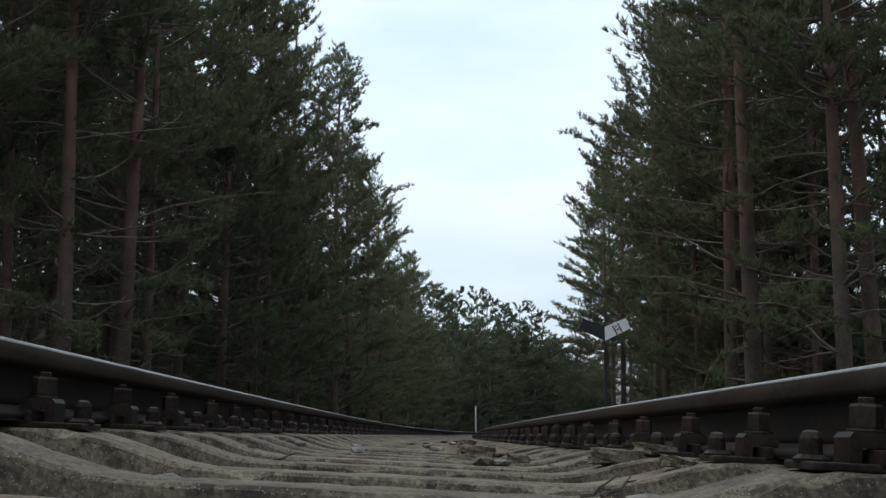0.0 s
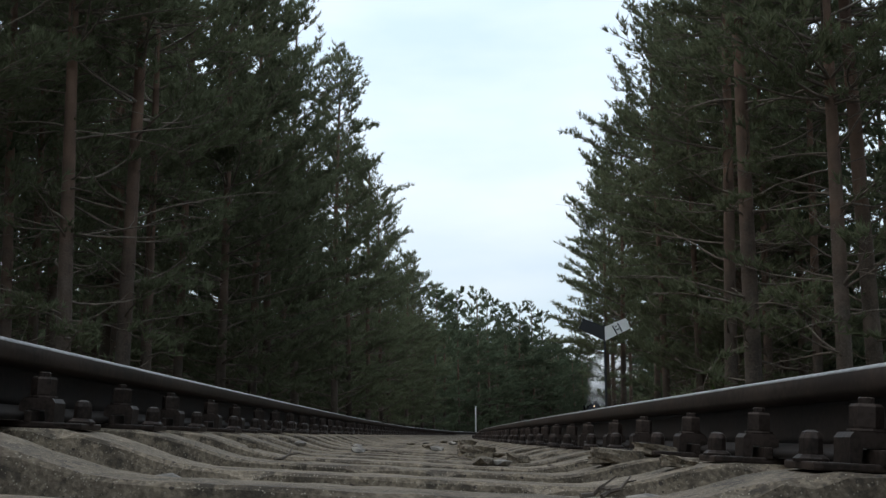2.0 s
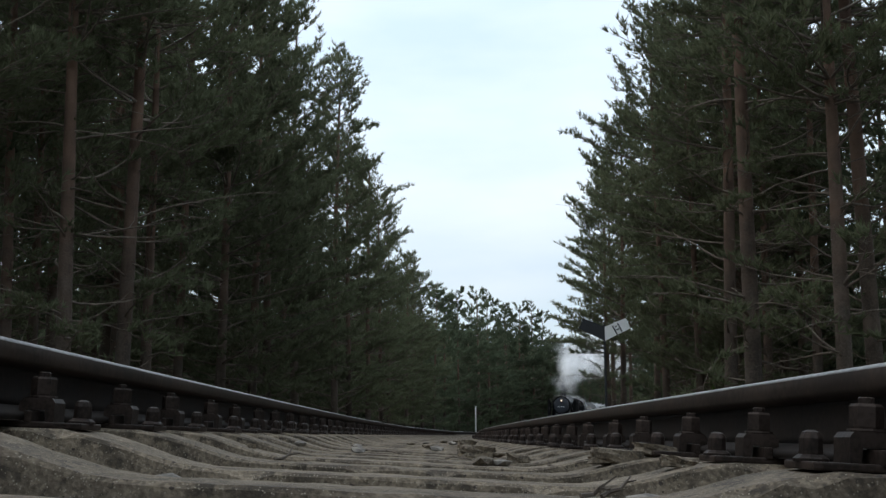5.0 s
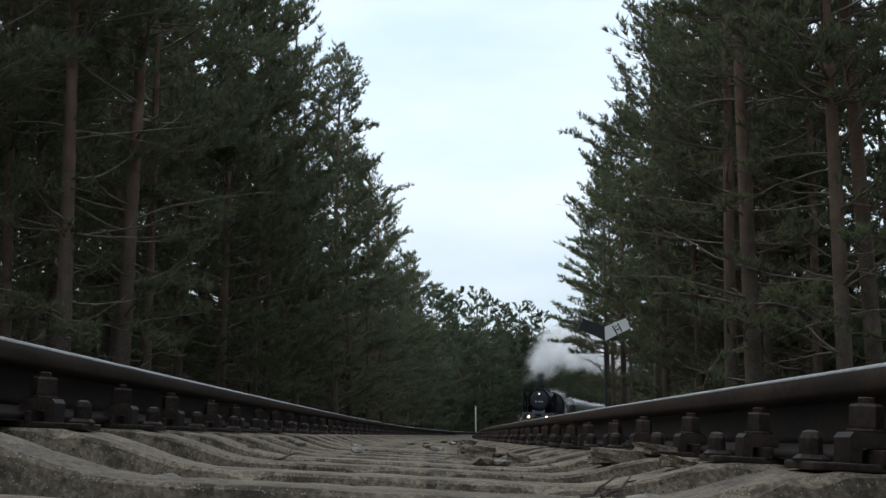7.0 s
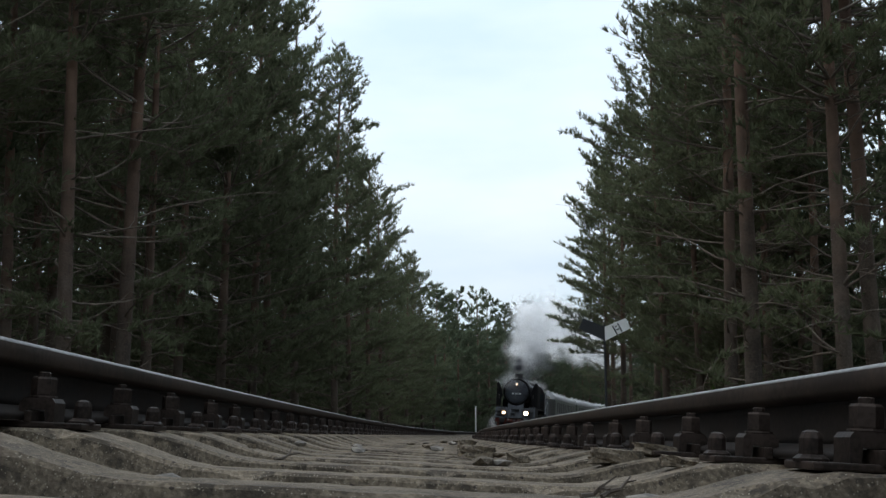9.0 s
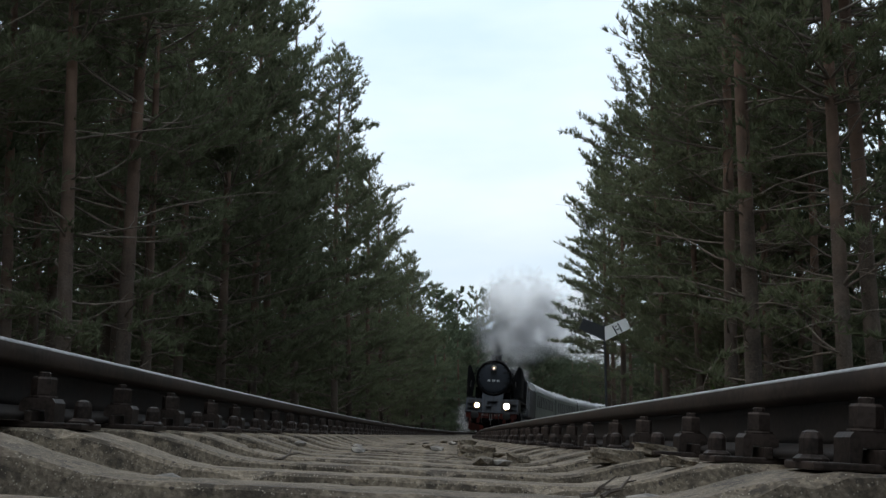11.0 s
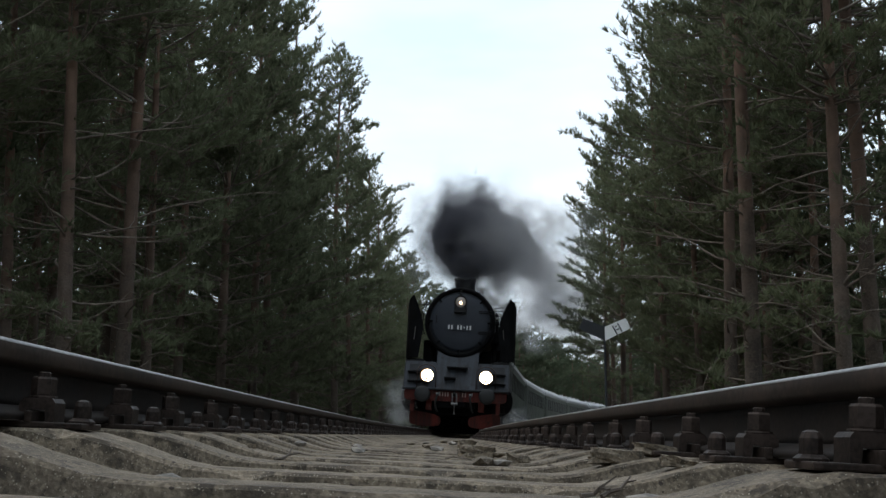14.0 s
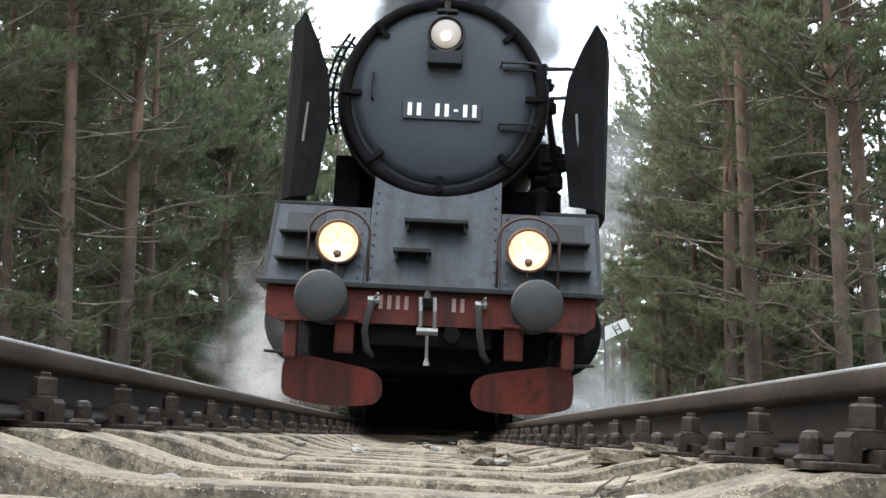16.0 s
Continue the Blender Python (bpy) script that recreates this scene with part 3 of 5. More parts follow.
def build_litter():
    """Twigs and broken concrete lying on the track."""
    rng = random.Random(33)
    for s, x, ln in ((1.70, 0.30, 0.05), (1.72, 0.27, 0.04), (2.9, -0.30, 0.12), (4.1, 0.12, 0.10), (5.3, -0.12, 0.14), (3.5, 0.40, 0.09), (7.1, 0.22, 0.16), (6.5, -0.35, 0.13)):
        s = FIRST + PITCH_S * round((s - FIRST) / PITCH_S) + rng.uniform(-0.05, 0.02)
        bm = bmesh.new()
        pts = [Vector((0, 0, 0))]
        for k in range(4):
            pts.append(pts[-1] + Vector((ln / 4, rng.uniform(-0.02, 0.02), rng.uniform(-0.006, 0.010))))
        tube(bm, pts, [0.004, 0.0035, 0.003, 0.002, 0.001], 5)
        tube(bm, [pts[2], pts[2] + Vector((0.02, 0.012, 0.018))], [0.0025, 0.001], 4)
        ob = new("twig", mesh("twig", bm, TWIG))
        ob.matrix_world = line(s, x, sleeper_top(x) + 0.004) @ Matrix.Rotation(rng.uniform(-0.8, 0.8), 4, "Z")
        tagged(ob, "thin dry twig lying on a sleeper", "twig", "twigs on the track")
    for s, x, sx, sz in ((2.93, 0.50, 0.055, 0.018), (2.93, 0.605, 0.050, 0.014), (2.33, 0.53, 0.03, 0.010), (4.13, 0.36, 0.035, 0.016), (3.53, -0.44, 0.012, 0.006), (5.3, 0.30, 0.045, 0.022), (4.7, 0.22, 0.04, 0.018), (8.9, 0.32, 0.06, 0.03)):
        s = FIRST + PITCH_S * round((s - FIRST) / PITCH_S)
        bm = bmesh.new()
        bmesh.ops.create_cube(bm, size=1.0)
        bmesh.ops.subdivide_edges(bm, edges=list(bm.edges), cuts=2, use_grid_fill=True)
        for v in bm.verts:
            q = v.co + Vector((s, x * 7, 0))
            v.co = Vector((v.co.x * sx * 2, v.co.y * sx * 1.3, v.co.z * sz * 2)) * (1 + 0.35 * noise.noise(q * 3.1)) + Vector((0, 0, -sz * 0.4 * v.co.x))
        ob = new("concrete_chip", mesh("concrete_chip", bm, CONCRETE))
        ob.matrix_world = line(s, x, sleeper_top(x) + sz * 0.75) @ Matrix.Rotation(rng.uniform(-0.3, 0.3), 4, "Z")
        tagged(ob, "broken lump of pale concrete lying on a sleeper", "concrete piece", "broken concrete pieces")


build_sign()
build_post()
build_litter()


# ---- pines ----
def tufts(pos, out, length, width, per, rs, spread=0.75):
    """Needle tufts: narrow three-cornered blades that spread from each place round its outward way."""
    n = len(pos)
    p = np.repeat(pos, per, axis=0)
    d = np.repeat(out, per, axis=0) + rs.normal(0, spread, (n * per, 3))
    d /= np.linalg.norm(d, axis=1, keepdims=True) + 1e-9
    side = np.cross(d, rs.normal(0, 1, (n * per, 3)))
    side /= np.linalg.norm(side, axis=1, keepdims=True) + 1e-9
    ln = length * rs.uniform(0.6, 1.25, (n * per, 1))
    w = width * rs.uniform(0.7, 1.3, (n * per, 1))
    a, b, c = p - side * w * 0.5, p + side * w * 0.5, p + d * ln
    v = np.stack([a, b, c], axis=1).reshape(-1, 3)
    return v, np.arange(n * per * 3).reshape(-1, 3)


def limb(bm, rng, start, az, elev, length, r0, bend, steps=5, sides=5, wander=0.16):
    pts, d = [Vector(start)], Vector((math.cos(az) * math.cos(elev), math.sin(az) * math.cos(elev), math.sin(elev)))
    for k in range(steps):
        d = (d + Vector((rng.uniform(-wander, wander), rng.uniform(-wander, wander), bend + rng.uniform(-wander, wander) * 0.5))).normalized()
        pts.append(pts[-1] + d * length / steps)
    tube(bm, pts, [r0 * (1 - 0.85 * k / steps) for k in range(steps + 1)], sides, False)
    return pts


def dead_limb(bm, rng, start, length, r0, fine):
    """A bare crooked branch: it sags and rises again, and forks near its end."""
    az = rng.uniform(0, 6.28)
    pts = limb(bm, rng, start, az, rng.uniform(-0.15, 0.35), length, r0, rng.uniform(-0.07, 0.09), 7 if fine else 3, 5 if fine else 3, 0.22)
    if fine:
        for k in range(3, 7):
            if rng.random() < 0.6:
                limb(bm, rng, pts[k], az + rng.choice((-1, 1)) * rng.uniform(0.4, 1.0), rng.uniform(-0.2, 0.5), length * rng.uniform(0.15, 0.35), r0 * 0.4, 0.02, 3, 3, 0.25)
    return pts


def pine(seed, height, crown_from, reach, r0, fine, dead, density=1.0, blade=None):
    """One pine: trunk, bare lower limbs, and crown limbs whose flat sprays of twigs carry upright brushes of needles. Stands at the origin."""
    rng, rs = random.Random(seed), np.random.RandomState(seed)
    root = new("pine_tree")
    bm = bmesh.new()
    steps = 16
    ph, amp = rng.uniform(0, 6), rng.uniform(0.08, 0.25)
    axis = [Vector((amp * math.sin(ph + 2.2 * t), amp * math.cos(ph * 1.7 + 2.6 * t), height * t)) - Vector((amp * math.sin(ph), amp * math.cos(ph * 1.7), 0))
            for t in [k / steps for k in range(steps + 1)]]
    axis[0].z = -0.25
    tube(bm, axis, [r0 * (1.18 if k == 0 else 1) * (1 - 0.86 * (k / steps) ** 1.15) for k in range(steps + 1)], 12 if fine else 7)
    for f in bm.faces:
        f.smooth = True

    def at(t):
        k = min(int(t * steps), steps - 1)
        return axis[k].lerp(axis[k + 1], t * steps - k)
    limbs = bmesh.new()
    pos, out = [], []
    up = Vector((0, 0, 1))

    def spray(pts, ln, w):
        """Side twigs with brushes of needles along the outer part of a limb."""
        g = len(pts) - 1
        gap = (0.17 if fine else 0.30) / density
        while w < 1.0:
            k = min(int(w * g), g - 1)
            b = pts[k].lerp(pts[k + 1], w * g - k)
            d = (pts[k + 1] - pts[k]).normalized()
            sd = d.cross(up).normalized() * rng.choice((-1, 1))
            tw = (d * rng.uniform(0.5, 1.0) + sd * rng.uniform(0.35, 1.1) + up * rng.uniform(0.0, 0.35)).normalized()
            tl = (0.18 + ln * (0.08 + 0.24 * (1 - w))) * rng.uniform(0.6, 1.25)
            if fine:
                tube(limbs, [b, b + tw * tl], [0.008, 0.003], 3, False)
            cnt = max(2, int(tl / (0.115 if fine else 0.20)))
            for q in range(cnt + 1):
                c = b + tw * tl * (0.30 + 0.75 * (q + rng.random() * 0.6) / cnt) + Vector((rng.gauss(0, 0.045), rng.gauss(0, 0.045), rng.gauss(0.0, 0.03)))
                pos.append(c[:])
                out.append((tw * 0.75 + up * rng.uniform(0.35, 1.0))[:])
            w += gap / ln * rng.uniform(0.7, 1.3)
    for _ in range(dead):
        t = rng.uniform(0.09, crown_from + 0.12)
        ln = rng.uniform(0.9, 3.9) * (0.6 + t)
        pts = dead_limb(limbs, rng, at(t), ln, rng.uniform(0.016, 0.040), fine)
        if fine and t > 0.13 and rng.random() < 0.55:
            spray(pts, ln, 0.55)
    t = crown_from
    while t < 0.985:
        u = (t - crown_from) / (1 - crown_from)
        for _ in range(rng.choice((3, 4, 4, 5)) if fine else rng.choice((3, 4))):
            if rng.random() < 0.12:
                continue
            ln = reach * (0.22 + 0.95 * (1 - u) ** 0.55 * min(1.0, 0.65 + 1.4 * u)) * rng.uniform(0.5, 1.2)
            az = rng.uniform(0, 6.28)
            pts = limb(limbs, rng, at(t), az, rng.uniform(-0.15, 0.25) + 0.65 * u, ln, 0.040 * (1 - 0.6 * u) * (0.6 + ln / reach * 0.5), rng.uniform(0.0, 0.08), 6 if fine else 3, 4 if fine else 3)
            spray(pts, ln, 0.26)
        t += (0.030 if fine else 0.044) * rng.uniform(0.6, 1.4) * (1.15 - 0.35 * u) * (17.0 / height)
    part("trunk", bm, BARK, root)
    tagged(part("branchwork", limbs, TWIG, root, smooth=True), kind="stuff")
    pos, out = np.array(pos), np.array(out)
    ln, wide = blade or ((0.23, 0.040) if fine else (0.31, 0.070))
    v, f = tufts(pos, out, ln, wide, 7, rs, 0.50)
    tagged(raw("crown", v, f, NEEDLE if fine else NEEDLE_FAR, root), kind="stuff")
    return root


def stow(root, label):
    tagged(root, label, "pine tree", "pine forest")
    return root


L_EDGE = "tall green Scots pine at the forest edge, branches low"
L_TALL = "tall Scots pine with bare dead lower branches and orange upper trunk"
L_DISTANT = "dense dark green Scots pine far along the line"
L_FAR = "dark green Scots pine deep in the forest"
EDGE = [stow(pine(31 + k, h, c, r, 0.17, True, 10, density=1.2), L_EDGE) for k, (h, c, r) in enumerate(((17.5, 0.13, 3.3), (16.5, 0.18, 3.6), (18.5, 0.11, 3.1)))]
TALL = [stow(pine(41 + k, h, c, r, 0.175, True, 46, density=0.8), L_TALL) for k, (h, c, r) in enumerate(((19.0, 0.50, 3.4), (18.0, 0.42, 3.6), (20.0, 0.46, 3.2)))]
CORNER = [stow(pine(61 + k, h, c, r, 0.17, True, 16, density=1.35), L_EDGE) for k, (h, c, r) in enumerate(((17.5, 0.34, 3.4), (17.0, 0.30, 3.3)))]
FAR = [stow(pine(51 + k, h, c, r, 0.17, False, 12, density=0.85), L_FAR) for k, (h, c, r) in enumerate(((17.5, 0.12, 3.2), (17.0, 0.20, 3.5), (18.5, 0.30, 3.3), (18.0, 0.10, 3.0)))]
DISTANT = [stow(pine(71 + k, h, c, r, 0.16, False, 4, density=1.8, blade=(0.34, 0.095)), L_DISTANT) for k, (h, c, r) in enumerate(((17.0, 0.07, 2.9), (16.5, 0.10, 3.1), (17.5, 0.09, 2.7), (16.0, 0.06, 3.0)))]
used = set()


def plant(kinds, k, s, x, size=1.0, turn=None, rng=random.Random(77)):
    """The first planting of a kind moves the original, later ones are copies."""
    ob = kinds[k % len(kinds)]
    th = rng.uniform(0, 6.28) if turn is None else turn
    return stand(ob, beside(s, x, ground_height(x) - 0.05 + GRADE * s, th, size))


def stand(ob, m):
    if ob.name not in used:
        used.add(ob.name)
        ob.matrix_basis = m
        return ob
    return copy_thing(ob, m)


def build_forest():
    rng = random.Random(8)
    # the trunks that stand free at the forest's edge: place, kind, size, turn
    free = [(-7.19, 25, 0, 1.0), (-6.54, 27, 2, 1.06), (-7.56, 34, 1, 0.98), (-7.68, 39, 0, 0.96), (-9.81, 33, 2, 0.9), (-9.22, 29.5, 1, 0.8),
            (-9.0, 27, 0, 0.85), (8.36, 24, 1, 1.03), (9.32, 24.8, 2, 1.0), (7.12, 26, 0, 1.12), (8.1, 32, 2, 1.0), (9.98, 35, 1, 0.85),
            (10.74, 33, 0, 0.85), (8.71, 38, 1, 0.8), (11.9, 38, 2, 0.9), (8.7, 43, 0, 0.85)]
    for k, (x, y, kind, size) in enumerate(free):
        stand(TALL[kind], Matrix.Translation((x, y, -1.06)) @ Matrix.Rotation(1.3 * k, 4, "Z") @ Matrix.Scale(size, 4))
    # trees of the front rows: how far along, how far aside, kind, size
    front = [
        (23, -10.0, TALL, 1, 1.0), (20, -15, TALL, 0, 1.0), (38, -13.5, TALL, 2, 1.0), (44, -13, EDGE, 0, 1.05),
        (40, -7.9, EDGE, 1, 1.10), (45, -7.9, EDGE, 2, 1.08), (50, -8.3, EDGE, 0, 1.10), (55, -8.1, EDGE, 1, 1.14), (60.5, -7.2, EDGE, 2, 1.0), (66, -7.4, EDGE, 0, 0.98),
        (72, -7.3, EDGE, 1, 0.95), (78, -7.5, EDGE, 2, 0.86),
        (39, 8.9, EDGE, 0, 1.0), (34, 13.5, TALL, 2, 1.0), (43.5, 9.2, EDGE, 0, 1.0),
        (48, 8.5, EDGE, 2, 0.88), (54, 7.9, CORNER, 0, 0.92), (60, 6.9, CORNER, 1, 0.95), (66, 6.6, CORNER, 0, 0.95), (73, 7.1, TALL, 0, 0.86), (83, 8.5, TALL, 1, 0.82),
        (43, 12.5, EDGE, 0, 1.05),
    ]
    front += [(47, -11.2, FAR, 0, 1.12), (52, -10.8, FAR, 1, 1.12), (58, -12.3, FAR, 3, 1.12), (65, -13.5, FAR, 0, 1.1), (56, -16, FAR, 1, 1.15), (41, -11.8, FAR, 2, 1.12),
              (62, -17, FAR, 3, 1.15), (70, -12, FAR, 1, 1.05), (48, -15, FAR, 0, 1.15), (51, 12.5, FAR, 3, 1.0), (58, 12, FAR, 0, 1.0), (38, 14.5, FAR, 1, 1.0), (36, 17, FAR, 0, 0.8),
              (32, -13, FAR, 0, 0.85), (29, -16, FAR, 3, 0.9), (36, -16.5, FAR, 3, 1.0), (26, -14, FAR, 0, 0.7), (42, -16, FAR, 0, 1.0)]
    for s, x, kinds, k, size in front:
        plant(kinds, k, s, x, size)
    # rows further along and deeper in
    for side in (-1, 1):
        s = 84.0
        while s < 300:
            plant(EDGE if side < 0 and s < 104 else DISTANT, rng.randrange(4), s, side * ((7.8 if side < 0 else 11.2) + rng.uniform(-0.4, 1.0)), rng.uniform(0.74, 0.86) if s < 130 and side < 0 else rng.uniform(0.93, 1.04) if s < 150 else rng.uniform(1.04, 1.16))
            s += rng.uniform(4.5, 6.0)
        for row in range(1, 4):
            s = -24.0 + rng.uniform(0, 4)
            while s < (320 if side < 0 else 230) - 25 * row:
                x = (6.6 if s < 84 or side < 0 else 9.6) + row * 5.4 + rng.uniform(-1.6, 1.6)
                plant(FAR if s < 90 else DISTANT, rng.randrange(4), s, side * x, rng.uniform(0.90, 1.08) if s < 75 else (rng.uniform(0.74, 0.88) if s < 150 else rng.uniform(1.0, 1.1)))
                s += rng.uniform(5.5, 8.0) * ((1.1 if side < 0 else 1.6) if 12 < s < 80 else (1.5 if side < 0 and s > 150 else 2.0))
        # the forest carried on behind, unseen: trees added to cut light from there
        s = -34.0
        while s > -150:
            for x in (8.4, 13.5):
                plant(DISTANT, rng.randrange(4), s + rng.uniform(-1.5, 1.5), side * (x + rng.uniform(-0.6, 1.2)), rng.uniform(0.95, 1.1))
            s -= rng.uniform(6.0, 8.0)
        # more unseen trees close beside and behind the camera, added to hold back light
        for s in (-26, -16, 3, 10):
            plant(FAR, rng.randrange(4), s, side * (8.2 + rng.uniform(-0.5, 1.0)), 1.0)


def build_undergrowth():
    """Low shrubs and young growth along the forest edge and within it, too many to count."""
    rs = np.random.RandomState(3)
    P, D = [], []
    for _ in range(700):
        s, side = rs.uniform(14, 260), rs.choice((-1, 1))
        x = side * rs.uniform(7.0, 30.0)
        h = rs.uniform(0.5, 2.6)
        c = line(s, x).translation
        n = int(22 * h)
        q = rs.normal(0, 1, (n, 3)) * np.array([0.45, 0.45, 0.36]) * h * 0.7
        q[:, 2] = np.abs(q[:, 2] + h * 0.35)
        P.append(q + np.array([c.x, c.y, -1.05]))
        D.append(q * 0.6 + np.array([0, 0, 0.5]))
    v, f = tufts(np.concatenate(P), np.concatenate(D), 0.30, 0.11, 3, rs)
    ob = raw("undergrowth", v, f, SHRUB)
    tagged(ob, "low green undergrowth below the pines", "shrubs", kind="stuff")


def build_far_woods():
    """The forest's depth, beyond the trees that can be told apart."""
    rs = np.random.RandomState(6)
    P = []
    for side in (-1, 1):
        n = 12000
        s, x = rs.uniform(-60, 330, n), side * rs.uniform(27, 42, n)
        z = 13 * rs.uniform(0, 1, n) ** 0.9 * (0.8 + 0.2 * np.sin(s * 0.7) * np.sin(s * 0.23 + 1))
        th = CURVE * s
        P.append(np.stack([(1 - np.cos(th)) / CURVE + x * np.cos(th), np.sin(th) / CURVE - x * np.sin(th), z - 1], axis=1))
    P = np.concatenate(P)
    v, f = tufts(P, np.tile([0.0, 0.0, 0.3], (len(P), 1)), 1.9, 1.1, 2, rs)
    # the young growth behind the front row, where the line bends away
    n = 36000
    s, x = rs.uniform(84, 330, n), np.where(rs.uniform(0, 1, n) < 0.62, rs.uniform(-22, -10.5, n), rs.uniform(13, 24, n))
    z = np.where(s < 150, 12.5, 15.5) * rs.uniform(0, 1, n) ** 0.8 * (0.85 + 0.15 * np.sin(s * 0.9) * np.sin(s * 0.37 + 1))
    th = CURVE * s
    Q = np.stack([(1 - np.cos(th)) / CURVE + x * np.cos(th), np.sin(th) / CURVE - x * np.sin(th), z - 1], axis=1)
    v2, f2 = tufts(Q, np.tile([0.0, 0.0, 0.3], (n, 1)), 1.0, 0.5, 4, rs)
    v, f = np.concatenate([v, v2]), np.concatenate([f, f2 + len(v)])
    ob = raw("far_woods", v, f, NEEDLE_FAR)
    tagged(ob, "dark depth of the pine forest far behind", "woods", kind="stuff")


build_forest()
build_undergrowth()
build_far_woods()


# ---- the locomotive ----
HALF = 7.4
LAMPS = ((-0.842, 1.51, 0.71), (0.842, 1.51, 0.71))


def fy(b):
    """b metres behind the buffer faces, in the locomotive's own space."""
    return b - HALF


def bars(text, x0, x1, z0, z1, y, mat, parent):
    """A plain bar for each sign of a number, of its size; a blank leaves a gap."""
    w = (x1 - x0) / len(text)
    for i, c in enumerate(text):
        if c == " ":
            continue
        bm = bmesh.new()
        h = (z1 - z0) * (0.18 if c == "-" else 1.0)
        mid = (z0 + z1) / 2
        box(bm, x0 + w * (i + 0.24), x0 + w * (i + 0.70), y - 0.008, y, mid - h / 2, mid + h / 2, 0.002)
        part("mark", bm, mat, parent)


def wheel_part(root, name, y, r, spokes):
    """One axle with its two spoked wheels; turns about its axle."""
    ax = new(name)
    ax.parent = root
    ax.location = (0, y, r)
    bm = bmesh.new()
    tube(bm, [(-0.72, 0, 0), (0.72, 0, 0)], 0.09, 12)
    part("axle", bm, PIPE, ax)
    for sx in (-1, 1):
        bm = bmesh.new()
        lathe(bm, [(r - 0.13, sx * 0.685), (r, sx * 0.685), (r + 0.0, sx * 0.80), (r - 0.13, sx * 0.80), (r - 0.13, sx * 0.685)][:4], 36, axis="X")
        part("tyre", bm, BUFFER, ax)
        bm = bmesh.new()
        lathe(bm, [(r + 0.028, sx * 0.675), (r + 0.028, sx * 0.690)], 36, axis="X")
        part("flange", bm, BUFFER, ax)
        bm = bmesh.new()
        for k in range(spokes):
            m = Matrix.Rotation(2 * math.pi * k / spokes, 4, "X")
            box(bm, sx * 0.74 - 0.03, sx * 0.74 + 0.03, -0.035, 0.035, 0.1, r - 0.1, 0.0, m)
        lathe(bm, [(0.17, sx * 0.74 - 0.09), (0.17, sx * 0.74 + 0.09)], 16, axis="X")
        part("spokes", bm, RED, ax)
    return ax


def headlight(root, x, z, b, r, lens, core, label, hood=True):
    hl = new("headlight")
    hl.parent = root
    hl.location = (x, fy(b), z)
    tagged(hl, label)
    bm = bmesh.new()
    shell = [(r * 0.55, 0.30), (r * 1.02, 0.16), (r * 1.10, 0.0), (r * 1.10, -0.03)]
    lathe(bm, shell + ([(r, -0.03), (r, 0.12), (0.01, 0.13)] if hood else []), 32)
    part("casing", bm, BLACK, hl, smooth=True)
    bm = bmesh.new()
    rim = [(r * math.cos(a) * 1.06, -0.035, r * math.sin(a) * 1.06) for a in [2 * math.pi * k / 32 for k in range(33)]]
    tube(bm, rim, r * 0.085, 8, False)
    part("rim", bm, BRASS if hood else BLACK, hl, smooth=True)
    bm = bmesh.new()
    lathe(bm, [(r, -0.02), (r * 0.8, -0.038), (r * 0.45, -0.050), (r * 0.05, -0.054)], 32)
    part("lens", bm, lens, hl, smooth=True)
    bm = bmesh.new()
    if not hood:
        lathe(bm, [(r * 0.26, -0.045), (r * 0.24, -0.062), (r * 0.04, -0.070)], 16, centre=(0, 0, -r * 0.15))
        part("bulb_holder", bm, core, hl, smooth=True)
    else:
        # a dished mirror with the filament at its focus, tilted slightly down to the track
        dip = Matrix.Rotation(radians(1.5), 4, "X")
        focal, rho = 0.085, r * 0.97
        bowl = [(rho * (1 - k / 24) + 0.001, 0.075 - (rho * (1 - k / 24)) ** 2 / (4 * focal)) for k in range(25)]
        lathe(bm, bowl, 64)
        bmesh.ops.delete(bm, geom=[f for f in bm.faces if len(f.verts) > 4], context="FACES")
        bmesh.ops.transform(bm, matrix=dip, verts=bm.verts)
        part("reflector", bm, LAMP_MIRROR, hl, smooth=True)
        bm = bmesh.new()
        bmesh.ops.create_uvsphere(bm, u_segments=16, v_segments=10, radius=0.011)
        bmesh.ops.transform(bm, matrix=dip @ Matrix.Translation((0, 0.075 - focal, 0)), verts=bm.verts)
        part("filament", bm, LAMP_HOT, hl, smooth=True)
        bm = bmesh.new()
        tube(bm, [(0, -0.058, -r * 0.42), (0, -0.060, -r * 0.50), (0, -0.060, -r * 0.66), (0, -0.050, -r * 0.80)], [0.018, 0.040, 0.042, 0.020], 12)
        part("bulb_holder", bm, core, hl, smooth=True)
        bm = bmesh.new()
        arch = [(-0.27, 0.02, -0.42), (-0.27, 0.02, 0.02)] + [(0.27 * math.cos(a), 0.02, 0.10 + 0.20 * math.sin(a)) for a in [math.pi - math.pi * k / 10 for k in range(11)]] + [(0.27, 0.02, 0.02), (0.27, 0.02, -0.42)]
        tube(bm, arch, 0.014, 6)
        part("handrail", bm, RAILING, hl, smooth=True)
        bm = bmesh.new()
        box(bm, -0.06, 0.06, 0.02, 0.14, -0.34, -0.19, 0.01)
        part("bracket", bm, BLACK, hl)
        bm = bmesh.new()
        tube(bm, [(-0.01, -0.05, -r), (0.0, -0.03, -0.30)], 0.010, 6)
        part("cable", bm, PIPE, hl)
    return hl


